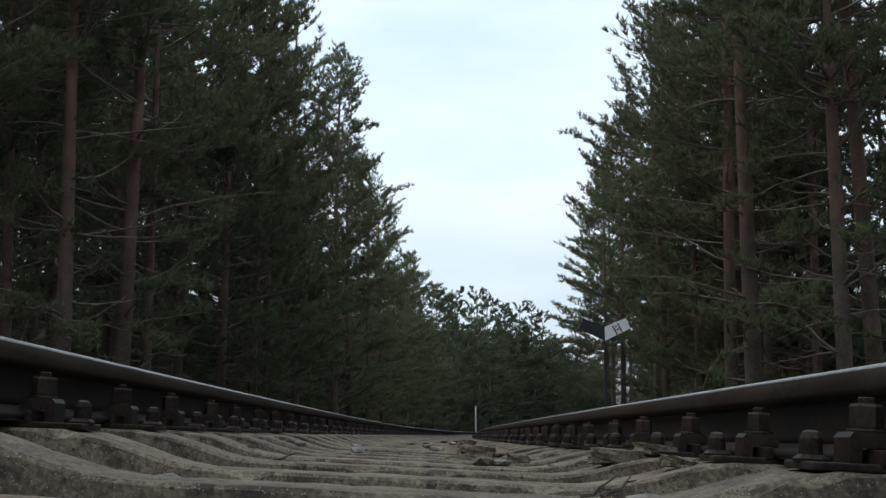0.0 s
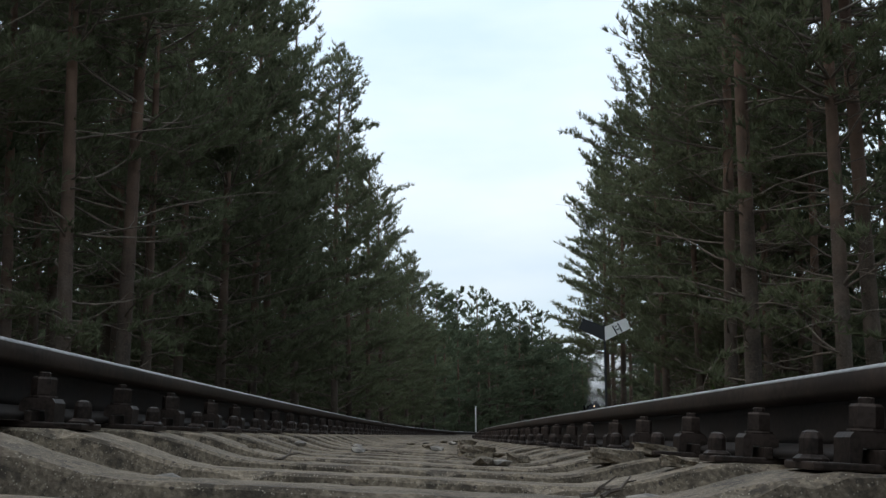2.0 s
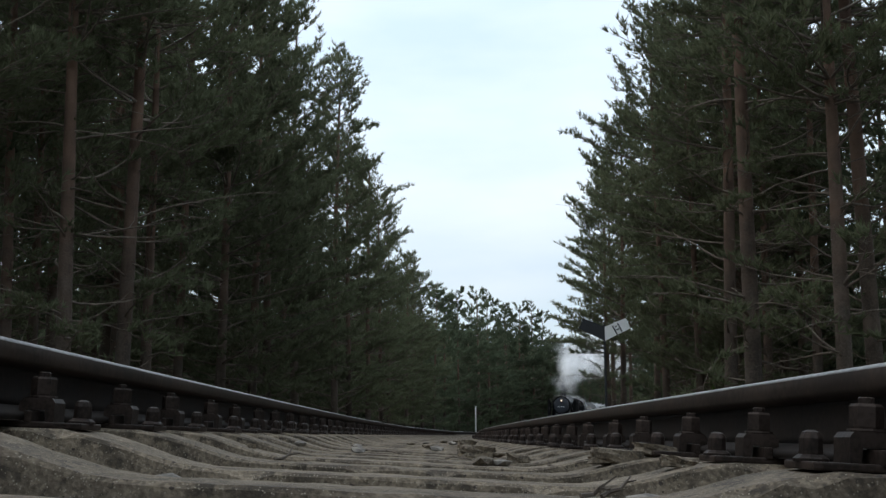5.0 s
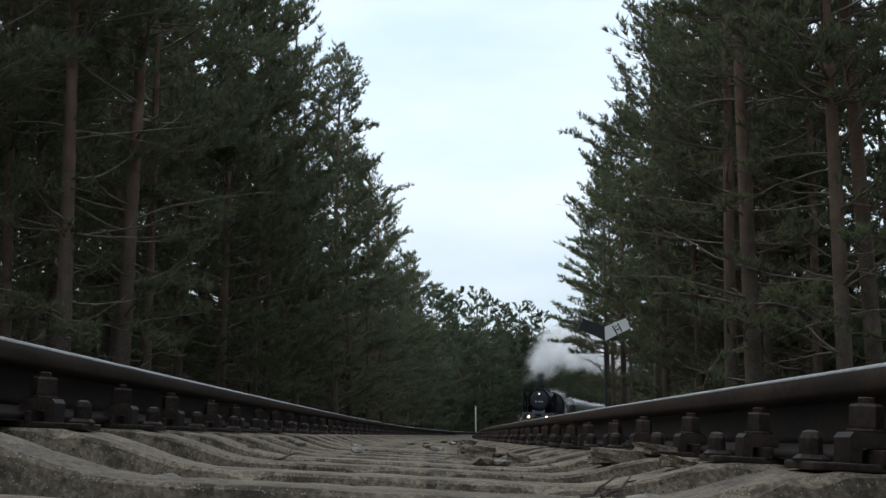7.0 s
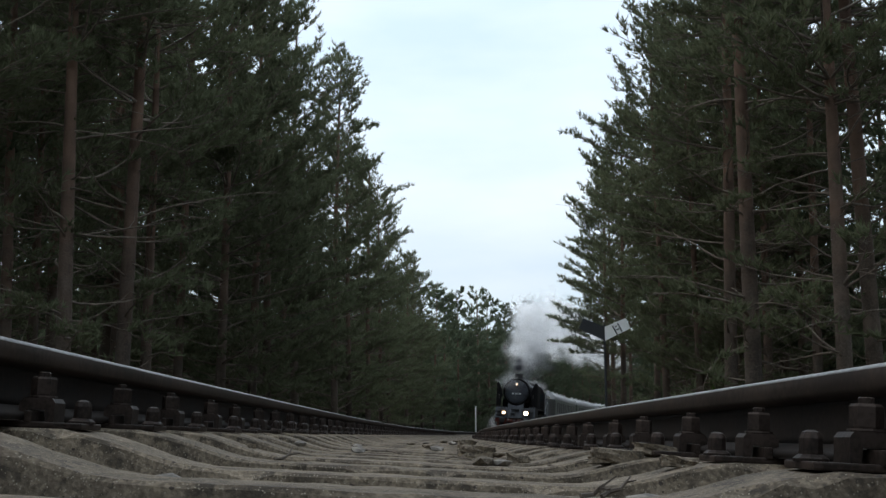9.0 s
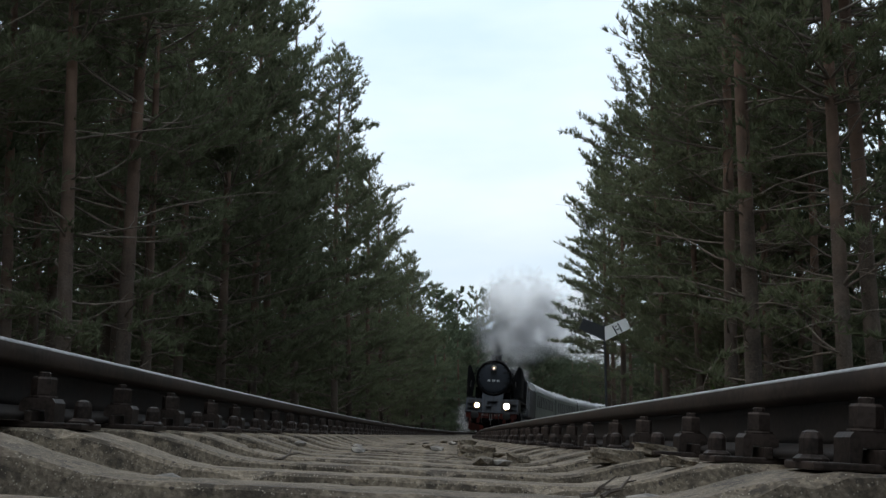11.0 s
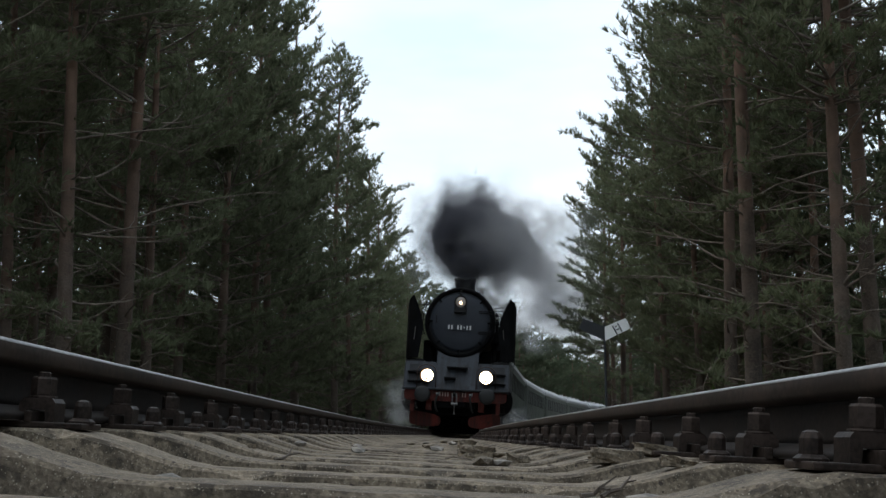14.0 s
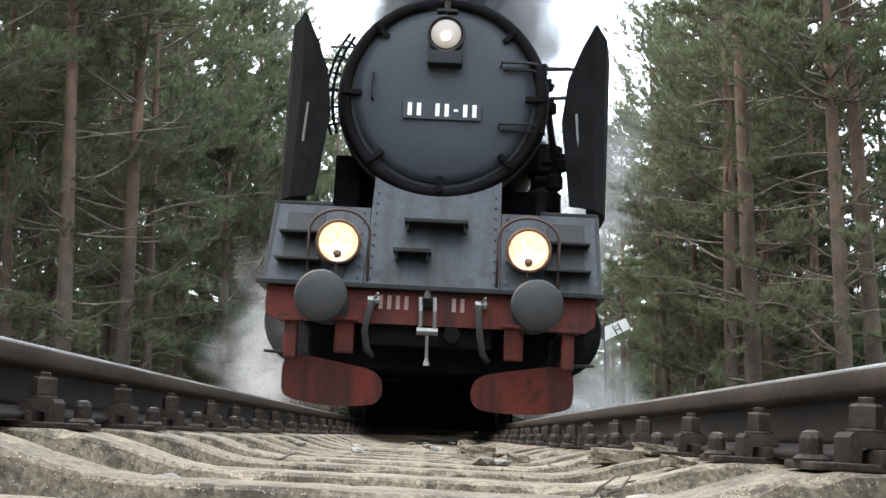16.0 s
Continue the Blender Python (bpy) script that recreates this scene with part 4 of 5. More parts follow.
def deflector(root, sx):
    """A smoke deflector: an upright plate with its front edge bent inwards and its top sloped."""
    bm = bmesh.new()
    plan = [(1.19, 1.22), (1.30, 1.26), (1.42, 1.34), (1.52, 1.50), (1.57, 1.80), (1.58, 2.4), (1.58, 3.0), (1.58, 3.6)]
    tops = [3.24, 3.56, 3.84, 3.74, 3.62, 3.56, 3.52, 3.46]
    lows = [2.02] * 8
    side = []
    for off in (0.0, 0.022):
        cols = []
        for i, (x, b) in enumerate(plan):
            col = []
            for j in range(7):
                z = lows[i] + (tops[i] - lows[i]) * j / 6
                # the front edge is pulled in most at mid height
                pull = 0.0 if i > 3 else (0.10 * (1 - i / 4) * (1 - abs(j - 4) / 4))
                col.append(bm.verts.new((0.04 + sx * (x - pull + off), fy(b), z)))
            cols.append(col)
        side.append(cols)
    for cols in side:
        for a, b in zip(cols, cols[1:]):
            for j in range(6):
                bm.faces.new((a[j], b[j], b[j + 1], a[j + 1]))
    i_, o_ = side
    n = len(plan)
    for i in range(n - 1):
        for j in (0, 6):
            bm.faces.new((i_[i][j], i_[i + 1][j], o_[i + 1][j], o_[i][j]))
    for i in (0, n - 1):
        for j in range(6):
            bm.faces.new((i_[i][j], i_[i][j + 1], o_[i][j + 1], o_[i][j]))
    bmesh.ops.recalc_face_normals(bm, faces=bm.faces)
    d = part("smoke_deflector", bm, SOOT_SHADE, root, "tall sooty black smoke deflector plate")
    bm = bmesh.new()
    tube(bm, [(sx * 1.30, fy(1.27), 2.55), (sx * 1.27, fy(1.24), 2.92)], 0.012, 6)
    part("grab_rail", bm, BRIGHT, d)
    for z in (3.35, 3.66):
        bm = bmesh.new()
        tube(bm, [(sx * 0.98, fy(2.3), z), (sx * 1.50, fy(2.3), z + 0.03)], 0.013, 6)
        part("stay", bm, PIPE, d)
    return d


def build_loco():
    root = new("steam_locomotive")
    tagged(root, "black steam locomotive with red buffer beam and lit headlights", "locomotive")
    # boiler and smokebox
    bm = bmesh.new()
    lathe(bm, [(0.95, fy(1.62)), (1.04, fy(1.66)), (1.04, fy(4.3)), (0.98, fy(4.32)), (0.98, fy(10.4))], 48, centre=(0, 0, 3.115))
    part("boiler", bm, BLACK, root, smooth=False)
    door = new("smokebox_door")
    door.parent = root
    tagged(door, "round blue-grey smokebox door with clamps")
    bm = bmesh.new()
    lathe(bm, [(0.875, fy(1.625)), (0.872, fy(1.600)), (0.78, fy(1.565)), (0.5, fy(1.53)), (0.2, fy(1.515)), (0.02, fy(1.512))], 48, centre=(0.0, 0, 3.135))
    part("door_leaf", bm, GREY, door, smooth=True)
    bm = bmesh.new()
    ring = [(0.962 * math.cos(a), fy(1.60), 3.125 + 0.962 * math.sin(a)) for a in [2 * math.pi * k / 48 for k in range(49)]]
    tube(bm, ring, 0.058, 8, False)
    part("door_ring", bm, SOOT_SHADE, door, smooth=True)
    for k in range(8):
        a = radians(45 * k)
        bm = bmesh.new()
        m = Matrix.Translation((0.90 * math.cos(a), fy(1.565), 3.13 + 0.90 * math.sin(a))) @ Matrix.Rotation(-a, 4, "Y")
        box(bm, -0.10, 0.09, -0.03, 0.03, -0.028, 0.028, 0.008, m)
        lathe(bm, [(0.03, fy(1.50)), (0.03, fy(1.56))], 6, centre=(0.94 * math.cos(a), 0, 3.13 + 0.94 * math.sin(a)))
        part("clamp", bm, SOOT_SHADE, door)
    for z in (3.47, 2.86):
        bm = bmesh.new()
        tube(bm, [(0.55, fy(1.51), z - 0.05), (0.55, fy(1.48), z), (0.80, fy(1.50), z + 0.01), (1.0, fy(1.62), z + 0.02)], 0.017, 6)
        tube(bm, [(0.57, fy(1.51), z - 0.06), (0.80, fy(1.52), z - 0.055), (1.0, fy(1.62), z - 0.05)], 0.017, 6)
        part("hinge", bm, BLACK, door)
    bm = bmesh.new()
    tube(bm, [(0.97, fy(1.58), 2.80), (0.97, fy(1.58), 3.50)], 0.026, 8)
    part("hinge_pin", bm, SOOT_SHADE, door)
    bm = bmesh.new()
    tube(bm, [(-0.69, fy(1.55), 3.06), (-0.69, fy(1.49), 3.07), (-0.69, fy(1.49), 3.31), (-0.69, fy(1.55), 3.32)], 0.014, 6)
    part("handle", bm, BLACK, door)
    bm = bmesh.new()
    box(bm, -0.385, 0.375, fy(1.49), fy(1.515), 2.875, 3.06, 0.006)
    plate = part("plate", bm, GREY, door, "dark plate with white marks")
    bars("PT 00-00", -0.36, 0.355, 2.905, 3.03, fy(1.49), WHITE, plate)
    # top headlight on its bracket
    headlight(root, 0.0, 3.70, 1.42, 0.165, LAMP_TOP, LAMP_TOP_CORE, "dim round top headlight", False)
    bm = bmesh.new()
    box(bm, -0.17, 0.17, fy(1.36), fy(1.55), 3.40, 3.53, 0.012)
    part("lamp_bracket", bm, BLACK, root)
    bm = bmesh.new()
    tube(bm, [(0.0, fy(1.45), 3.88), (0.0, fy(1.45), 4.02), (0.0, fy(1.62), 4.10)], 0.03, 8)
    box(bm, -0.10, 0.10, fy(1.40), fy(1.50), 3.93, 3.96, 0.006)
    part("lamp_stay", bm, BLACK, root)
    # chimney, domes, cab
    bm = bmesh.new()
    lathe(bm, [(0.42, 4.0), (0.34, 4.10), (0.30, 4.20), (0.305, 4.42), (0.33, 4.44), (0.33, 4.50), (0.27, 4.50), (0.26, 4.3)], 32, centre=(0.07, fy(2.35), 0), axis="Z")
    part("chimney", bm, BLACK, root, smooth=False)
    for b, r, h in ((5.2, 0.42, 4.35), (7.6, 0.45, 4.38)):
        bm = bmesh.new()
        lathe(bm, [(r + 0.08, 3.9), (r, 4.05), (r, h - 0.14), (r * 0.8, h - 0.03), (r * 0.3, h)], 24, centre=(0, fy(b), 0), axis="Z")
        part("dome", bm, BLACK, root, smooth=True)
    bm = bmesh.new()
    prism(bm, [(-1.50, 1.7), (1.50, 1.7), (1.50, 3.35), (1.2, 3.85), (0.6, 4.15), (0, 4.22), (-0.6, 4.15), (-1.2, 3.85), (-1.50, 3.35)], fy(11.4), fy(14.2))
    cab = part("cab", bm, BLACK, root)
    for sx in (-1, 1):
        bm = bmesh.new()
        box(bm, sx * 1.2 - 0.2, sx * 1.2 + 0.2, fy(11.385), fy(11.41), 2.75, 3.35, 0.01)
        part("window", bm, GLASS, cab)
        bm = bmesh.new()
        box(bm, sx * 1.506 - 0.012, sx * 1.506 + 0.012, fy(12.0), fy(13.2), 2.6, 3.3, 0.005)
        part("window", bm, GLASS, cab)
    # pipe along the boiler side
    bm = bmesh.new()
    for r in (1.10, 1.16):
        tube(bm, [(r * math.cos(a), fy(1.72), 3.125 + r * math.sin(a)) for a in [radians(146 + 6 * k) for k in range(10)]], 0.016, 6)
    for k in range(6):
        a = radians(150 + 9 * k)
        tube(bm, [(r * math.cos(a), fy(1.72), 3.125 + r * math.sin(a)) for r in (1.02, 1.17)], 0.012, 6)
    part("hose_pipe", bm, SOOT_SHADE, root, smooth=True)
    for z, x0, x1 in ((3.62, -1.15, -0.9), (3.50, 0.95, 1.45), (3.2, 1.05, 1.3)):
        bm = bmesh.new()
        tube(bm, [(x0, fy(1.7), z), (x1, fy(1.75), z + 0.02)], 0.012, 6)
        lathe(bm, [(0.02, -0.03), (0.02, 0.03)], 8, centre=((x0 + x1) / 2, fy(1.72), z + 0.01), axis="X")
        part("boiler_rail", bm, PIPE, root)
    # pump beside the smokebox
    bm = bmesh.new()
    lathe(bm, [(0.16, 2.05), (0.20, 2.10), (0.20, 2.40), (0.13, 2.46), (0.13, 2.56), (0.20, 2.62), (0.20, 2.90), (0.12, 2.95)], 20, centre=(1.06, fy(2.6), 0), axis="Z")
    part("air_pump", bm, BLACK, root)
    for z, x, r in ((3.42, 1.05, 0.05), (3.20, 1.07, 0.07), (2.62, 1.20, 0.075), (2.44, 1.14, 0.09)):
        bm = bmesh.new()
        lathe(bm, [(r * 0.5, -r * 1.2), (r, -r * 0.9), (r, r * 0.4), (r * 0.6, r * 0.7), (r * 0.6, r * 1.3)], 12, centre=(x, fy(2.05), z), axis="Z")
        lathe(bm, [(r * 0.45, -0.2), (r * 0.45, 0.06)], 8, centre=(x, fy(2.05), z), axis="X")
        part("valve", bm, SOOT_SHADE, root)
    bm = bmesh.new()
    tube(bm, [(1.04, fy(2.05), 3.25), (1.08, fy(2.05), 3.0), (1.12, fy(2.05), 2.75), (1.16, fy(2.05), 2.5), (1.10, fy(2.05), 2.0)], 0.035, 8)
    part("feed_pipe", bm, SOOT_SHADE, root, smooth=True)
    # saddle below the smokebox
    bm = bmesh.new()
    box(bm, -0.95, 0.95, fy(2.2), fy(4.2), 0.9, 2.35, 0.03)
    part("saddle", bm, SOOT_SHADE, root)
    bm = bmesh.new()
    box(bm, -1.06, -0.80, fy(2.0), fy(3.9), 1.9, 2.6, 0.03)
    part("side_box", bm, SOOT_SHADE, root)
    # sloping front apron in three panels, with steps and side hatches
    def slope(z):
        return 0.70 + (z - 1.14) * 0.62
    def panel(x0, x1, z0, z1, mat, name, parent, thick=0.03, proud=0.0, label=""):
        b = bmesh.new()
        vs = [b.verts.new((x, fy(slope(z) - proud + off), z)) for off in (0, thick) for x, z in ((x0, z0), (x1, z0), (x1, z1), (x0, z1))]
        for q in ((0, 1, 2, 3), (7, 6, 5, 4), (0, 4, 5, 1), (1, 5, 6, 2), (2, 6, 7, 3), (3, 7, 4, 0)):
            b.faces.new([vs[i] for i in q])
        bmesh.ops.recalc_face_normals(b, faces=b.faces)
        bmesh.ops.bevel(b, geom=list(b.edges), offset=0.004, segments=1, affect="EDGES")
        return part(name, b, mat, parent, label)
    bm = bmesh.new()
    rim = [(-0.60 + 0.1 * k, 3.125 - math.sqrt(1.05 ** 2 - (-0.60 + 0.1 * k) ** 2)) for k in range(13)]
    outline = [(-0.60, 1.14), (0.60, 1.14)] + rim[::-1]
    front, rear = ([bm.verts.new((x, fy(slope(z) + off), z)) for x, z in outline] for off in (0.0, 0.03))
    bm.faces.new(front)
    bm.faces.new(rear[::-1])
    for k in range(len(outline)):
        q = (k + 1) % len(outline)
        bm.faces.new((front[k], rear[k], rear[q], front[q]))
    bmesh.ops.recalc_face_normals(bm, faces=bm.faces)
    apron = part("apron", bm, APRON, root, "sloping grey front plate streaked by water")
    for sx in (-1, 1):
        side = panel(min(sx * 0.605, sx * 1.50), max(sx * 0.605, sx * 1.50), 1.14, 1.92, APRON, "apron", root, label="grey front plate behind a headlight")
        for z0, z1 in ((1.36, 1.57), (1.63, 1.84)):
            panel(min(sx * 1.02, sx * 1.36), max(sx * 1.02, sx * 1.36), z0, z1, BLACK, "hatch", side, 0.02, 0.012)
            bm = bmesh.new()
            z = z0 - 0.01
            box(bm, min(sx * 1.0, sx * 1.40), max(sx * 1.0, sx * 1.40), fy(slope(z) - 0.16), fy(slope(z)), z - 0.012, z + 0.012, 0.004)
            part("step", bm, BLACK, side)
        bm = bmesh.new()
        box(bm, min(sx * 0.97, sx * 1.50), max(sx * 0.97, sx * 1.50), fy(1.20), fy(2.3), 1.90, 1.96, 0.01)
        part("footplate", bm, BLACK, root)
        bm = bmesh.new()
        box(bm, min(sx * 1.05, sx * 1.40), max(sx * 1.05, sx * 1.40), fy(1.7), fy(2.2), 1.96, 2.03, 0.02)
        part("lubricator", bm, BLACK, root)
        for k in range(9):
            for xx in (0.55, 0.66):
                z = 1.2 + 0.11 * k
                if xx > 0.6 and z > 1.9:
                    continue
                bm = bmesh.new()
                lathe(bm, [(0.014, -0.006), (0.012, 0.006)], 6, centre=(sx * xx, fy(slope(z) - 0.006), z))
                part("rivet", bm, APRON, apron)
        bm = bmesh.new()
        prism(bm, [(fy(0.70), 1.14), (fy(1.16), 1.92), (fy(4.0), 1.92), (fy(4.0), 1.14)], sx * 1.47, sx * 1.50, "YZ")
        part("side_plate", bm, BLACK, root)
    for x0, x1, z, d in ((-0.28, 0.30, 1.775, 0.22), (-0.36, -0.02, 1.475, 0.20)):
        bm = bmesh.new()
        box(bm, x0, x1, fy(slope(z) - d), fy(slope(z) + 0.01), z - 0.018, z + 0.018, 0.005)
        box(bm, x0 + 0.02, x0 + 0.04, fy(slope(z) - d * 0.7), fy(slope(z)), z - 0.09, z - 0.018)
        box(bm, x1 - 0.04, x1 - 0.02, fy(slope(z) - d * 0.7), fy(slope(z)), z - 0.09, z - 0.018)
        part("step", bm, BLACK, apron)
    bm = bmesh.new()
    box(bm, -1.52, 1.52, fy(0.52), fy(1.5), 1.095, 1.138, 0.006)
    part("front_footplate", bm, BLACK, root)
    # buffer beam with its lettering as bars
    bm = bmesh.new()
    prism(bm, [(-1.44, 1.09), (1.44, 1.09), (1.44, 0.86), (1.36, 0.80), (-1.36, 0.80), (-1.44, 0.86)], fy(0.64), fy(0.72))
    beam = part("buffer_beam", bm, RED, root, "dull red buffer beam")
    bars("PT00", -0.47, -0.17, 0.93, 1.05, fy(0.64), FADED, beam)
    bars("00", 0.17, 0.32, 0.93, 1.05, fy(0.64), FADED, beam)
    # buffers
    for sx in (-1, 1):
        buf = new("buffer")
        buf.parent = root
        tagged(buf, "round domed dark steel buffer")
        c = (sx * 0.895, 0, 0.955)
        bm = bmesh.new()
        lathe(bm, [(0.218, fy(0.055)), (0.220, fy(0.035)), (0.20, fy(0.022)), (0.13, fy(0.008)), (0.02, fy(0.0))], 36, centre=c)
        part("buffer_head", bm, BUFFER, buf, smooth=True)
        bm = bmesh.new()
        lathe(bm, [(0.085, fy(0.05)), (0.085, fy(0.34)), (0.12, fy(0.36)), (0.13, fy(0.60)), (0.19, fy(0.62)), (0.19, fy(0.66))], 24, centre=c)
        part("buffer_stock", bm, BLACK, buf)
    # screw coupling and hook
    bm = bmesh.new()
    tube(bm, [(-0.02, fy(0.64), 0.98), (-0.02, fy(0.42), 0.98), (-0.02, fy(0.36), 1.02), (-0.02, fy(0.38), 1.07)], [0.05, 0.045, 0.035, 0.02], 8)
    hook = part("coupling", bm, BLACK, root)
    for dx in (-0.07, 0.05):
        bm = bmesh.new()
        tube(bm, [(dx - 0.01, fy(0.42), 1.02), (dx, fy(0.38), 0.90), (dx, fy(0.40), 0.75)], 0.018, 8)
        part("link", bm, BRIGHT, hook)
    bm = bmesh.new()
    tube(bm, [(-0.10, fy(0.40), 0.73), (0.08, fy(0.40), 0.73)], 0.035, 8)
    tube(bm, [(-0.01, fy(0.40), 0.73), (-0.005, fy(0.40), 0.50), (-0.005, fy(0.40), 0.44)], [0.014, 0.014, 0.032], 8)
    part("screw", bm, BRIGHT, hook)
    for x, hx in ((-0.49, -0.55), (0.44, 0.44)):
        bm = bmesh.new()
        tube(bm, [(x, fy(0.64), 0.97), (x, fy(0.54), 0.99), (x - 0.02, fy(0.48), 0.93), (hx, fy(0.46), 0.72), (hx + 0.03, fy(0.48), 0.56), (hx + 0.08, fy(0.52), 0.50)], [0.022, 0.028, 0.032, 0.03, 0.03, 0.022], 8)
        h = part("brake_hose", bm, HOSE, root, smooth=True)
        bm = bmesh.new()
        lathe(bm, [(0.04, -0.05), (0.04, 0.05)], 8, centre=(x, fy(0.54), 0.99), axis="X")
        tube(bm, [(x, fy(0.52), 0.99), (x + 0.04, fy(0.47), 1.05)], 0.012, 6)
        part("cock", bm, BRIGHT, h)
    bm = bmesh.new()
    lathe(bm, [(0.07, fy(0.50)), (0.075, fy(0.56)), (0.05, fy(0.72))], 16, centre=(0.20, 0, 0.72))
    part("heating_valve", bm, SOOT_SHADE, root)
    # brackets and guard plates
    for sx in (-1, 1):
        for x, z0, z1, w in ((1.21, 0.47, 0.82, 0.058), (0.74, 0.53, 0.84, 0.085)):
            bm = bmesh.new()
            box(bm, sx * x - w, sx * x + w, fy(0.66), fy(0.74), z0, z1, 0.02)
            box(bm, sx * x - w - 0.04, sx * x + w + 0.04, fy(0.60), fy(0.76), z1 - 0.03, z1, 0.008)
            part("bracket", bm, RED, root)
        bm = bmesh.new()
        prof = [(1.28, 0.54), (1.30, 0.21), (1.25, 0.13), (0.95, 0.075), (0.60, 0.08), (0.44, 0.105), (0.38, 0.20), (0.40, 0.33), (0.48, 0.40), (0.70, 0.445)]
        for _ in range(2):
            prof = [(a[0] + (b[0] - a[0]) * w, a[1] + (b[1] - a[1]) * w) for a, b in zip(prof, prof[1:] + prof[:1]) for w in (0.22, 0.78)]
        n = len(prof)
        fr = [bm.verts.new((sx * x, fy(0.86 + 0.10 * (0.53 - z) - 0.14 * (1.3 - x)), z)) for x, z in prof]
        bk = [bm.verts.new((v.co.x, v.co.y + 0.03, v.co.z)) for v in fr]
        bm.faces.new(fr)
        bm.faces.new(bk[::-1])
        for i in range(n):
            bm.faces.new((fr[i], bk[i], bk[(i + 1) % n], fr[(i + 1) % n]))
        bmesh.ops.recalc_face_normals(bm, faces=bm.faces)
        part("guard_plate", bm, RED, root, "dull red curved rail guard plate")
        bm = bmesh.new()
        tube(bm, [(sx * 1.15, fy(0.85), 0.52), (sx * 1.46, fy(0.85), 0.53)], 0.014, 6)
        part("foot_bar", bm, BLACK, root)
        # cylinder
        bm = bmesh.new()
        lathe(bm, [(0.30, fy(1.75)), (0.46, fy(1.80)), (0.47, fy(3.2)), (0.3, fy(3.25))], 28, centre=(sx * 1.17, 0, 0.90))
        lathe(bm, [(0.12, fy(1.35)), (0.15, fy(1.40)), (0.15, fy(1.80))], 16, centre=(sx * 1.06, 0, 0.90))
        part("cylinder", bm, SOOT_SHADE, root)
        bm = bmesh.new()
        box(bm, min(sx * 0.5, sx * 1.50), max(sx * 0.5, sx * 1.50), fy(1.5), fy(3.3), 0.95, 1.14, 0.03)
        part("valve_chest", bm, SOOT_SHADE, root)
        # running board and rods
        bm = bmesh.new()
        box(bm, min(sx * 0.9, sx * 1.50), max(sx * 0.9, sx * 1.50), fy(3.9), fy(11.5), 1.88, 1.94, 0.01)
        part("running_board", bm, BLACK, root)
        bm = bmesh.new()
        box(bm, sx * 1.0 - 0.03, sx * 1.0 + 0.03, fy(5.0), fy(10.3), 0.60, 0.74, 0.01)
        part("coupling_rod", bm, BRIGHT, root)
    # frame, axle boxes and pilot bar
    # the darkness beneath the locomotive is put into this black
    bm = bmesh.new()
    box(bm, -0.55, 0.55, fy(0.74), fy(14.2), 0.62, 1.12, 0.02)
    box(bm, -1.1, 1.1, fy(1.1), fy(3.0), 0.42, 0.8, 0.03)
    part("frame", bm, SOOT_SHADE, root)
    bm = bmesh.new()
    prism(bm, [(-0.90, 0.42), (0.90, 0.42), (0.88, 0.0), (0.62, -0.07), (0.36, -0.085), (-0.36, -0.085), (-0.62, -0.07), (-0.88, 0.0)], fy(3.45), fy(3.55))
    part("ash_pan", bm, SOOT_SHADE, root)
    axles = [(wheel_part(root, "wheelset", fy(2.55), 0.50, 10), fy(2.55), 0.50)]
    for b in (4.75, 6.60, 8.45, 10.30):
        axles.append((wheel_part(root, "wheelset", fy(b), 0.925, 15), fy(b), 0.925))
    axles.append((wheel_part(root, "wheelset", fy(13.0), 0.60, 10), fy(13.0), 0.60))
    for x, z, b in LAMPS:
        headlight(root, x, z, b, 0.178, LAMP_LENS, LAMP_CORE, "large glowing warm headlight in a copper rim")
    for sx in (-1, 1):
        deflector(root, sx)
    return root, axles


def bogie(root, y, r=0.46, gap=2.5):
    made = []
    bm = bmesh.new()
    for sx in (-1, 1):
        box(bm, sx * 1.0 - 0.06, sx * 1.0 + 0.06, y - 1.7, y + 1.7, 0.42, 0.68, 0.02)
    box(bm, -1.0, 1.0, y - 0.25, y + 0.25, 0.45, 0.75, 0.02)
    part("bogie_frame", bm, BLACK, root)
    for dy in (-gap / 2, gap / 2):
        made.append((wheel_part(root, "wheelset", y + dy, r, 8), y + dy, r))
    return made


def build_tender():
    root = new("tender")
    tagged(root, "black coal tender coupled behind the locomotive", "tender")
    bm = bmesh.new()
    box(bm, -1.48, 1.48, -4.6, 4.6, 1.15, 3.1, 0.06)
    part("tank", bm, BLACK, root)
    bm = bmesh.new()
    prism(bm, [(-1.35, 3.08), (1.35, 3.08), (1.1, 3.45), (0.4, 3.7), (-0.5, 3.66), (-1.1, 3.4)], -3.6, 2.0)
    part("coal", bm, STONE, root, "heap of dark coal")
    bm = bmesh.new()
    box(bm, -1.3, 1.3, -4.7, 4.7, 0.85, 1.15, 0.02)
    part("frame", bm, SOOT_SHADE, root)
    return root, bogie(root, -2.6) + bogie(root, 2.6)


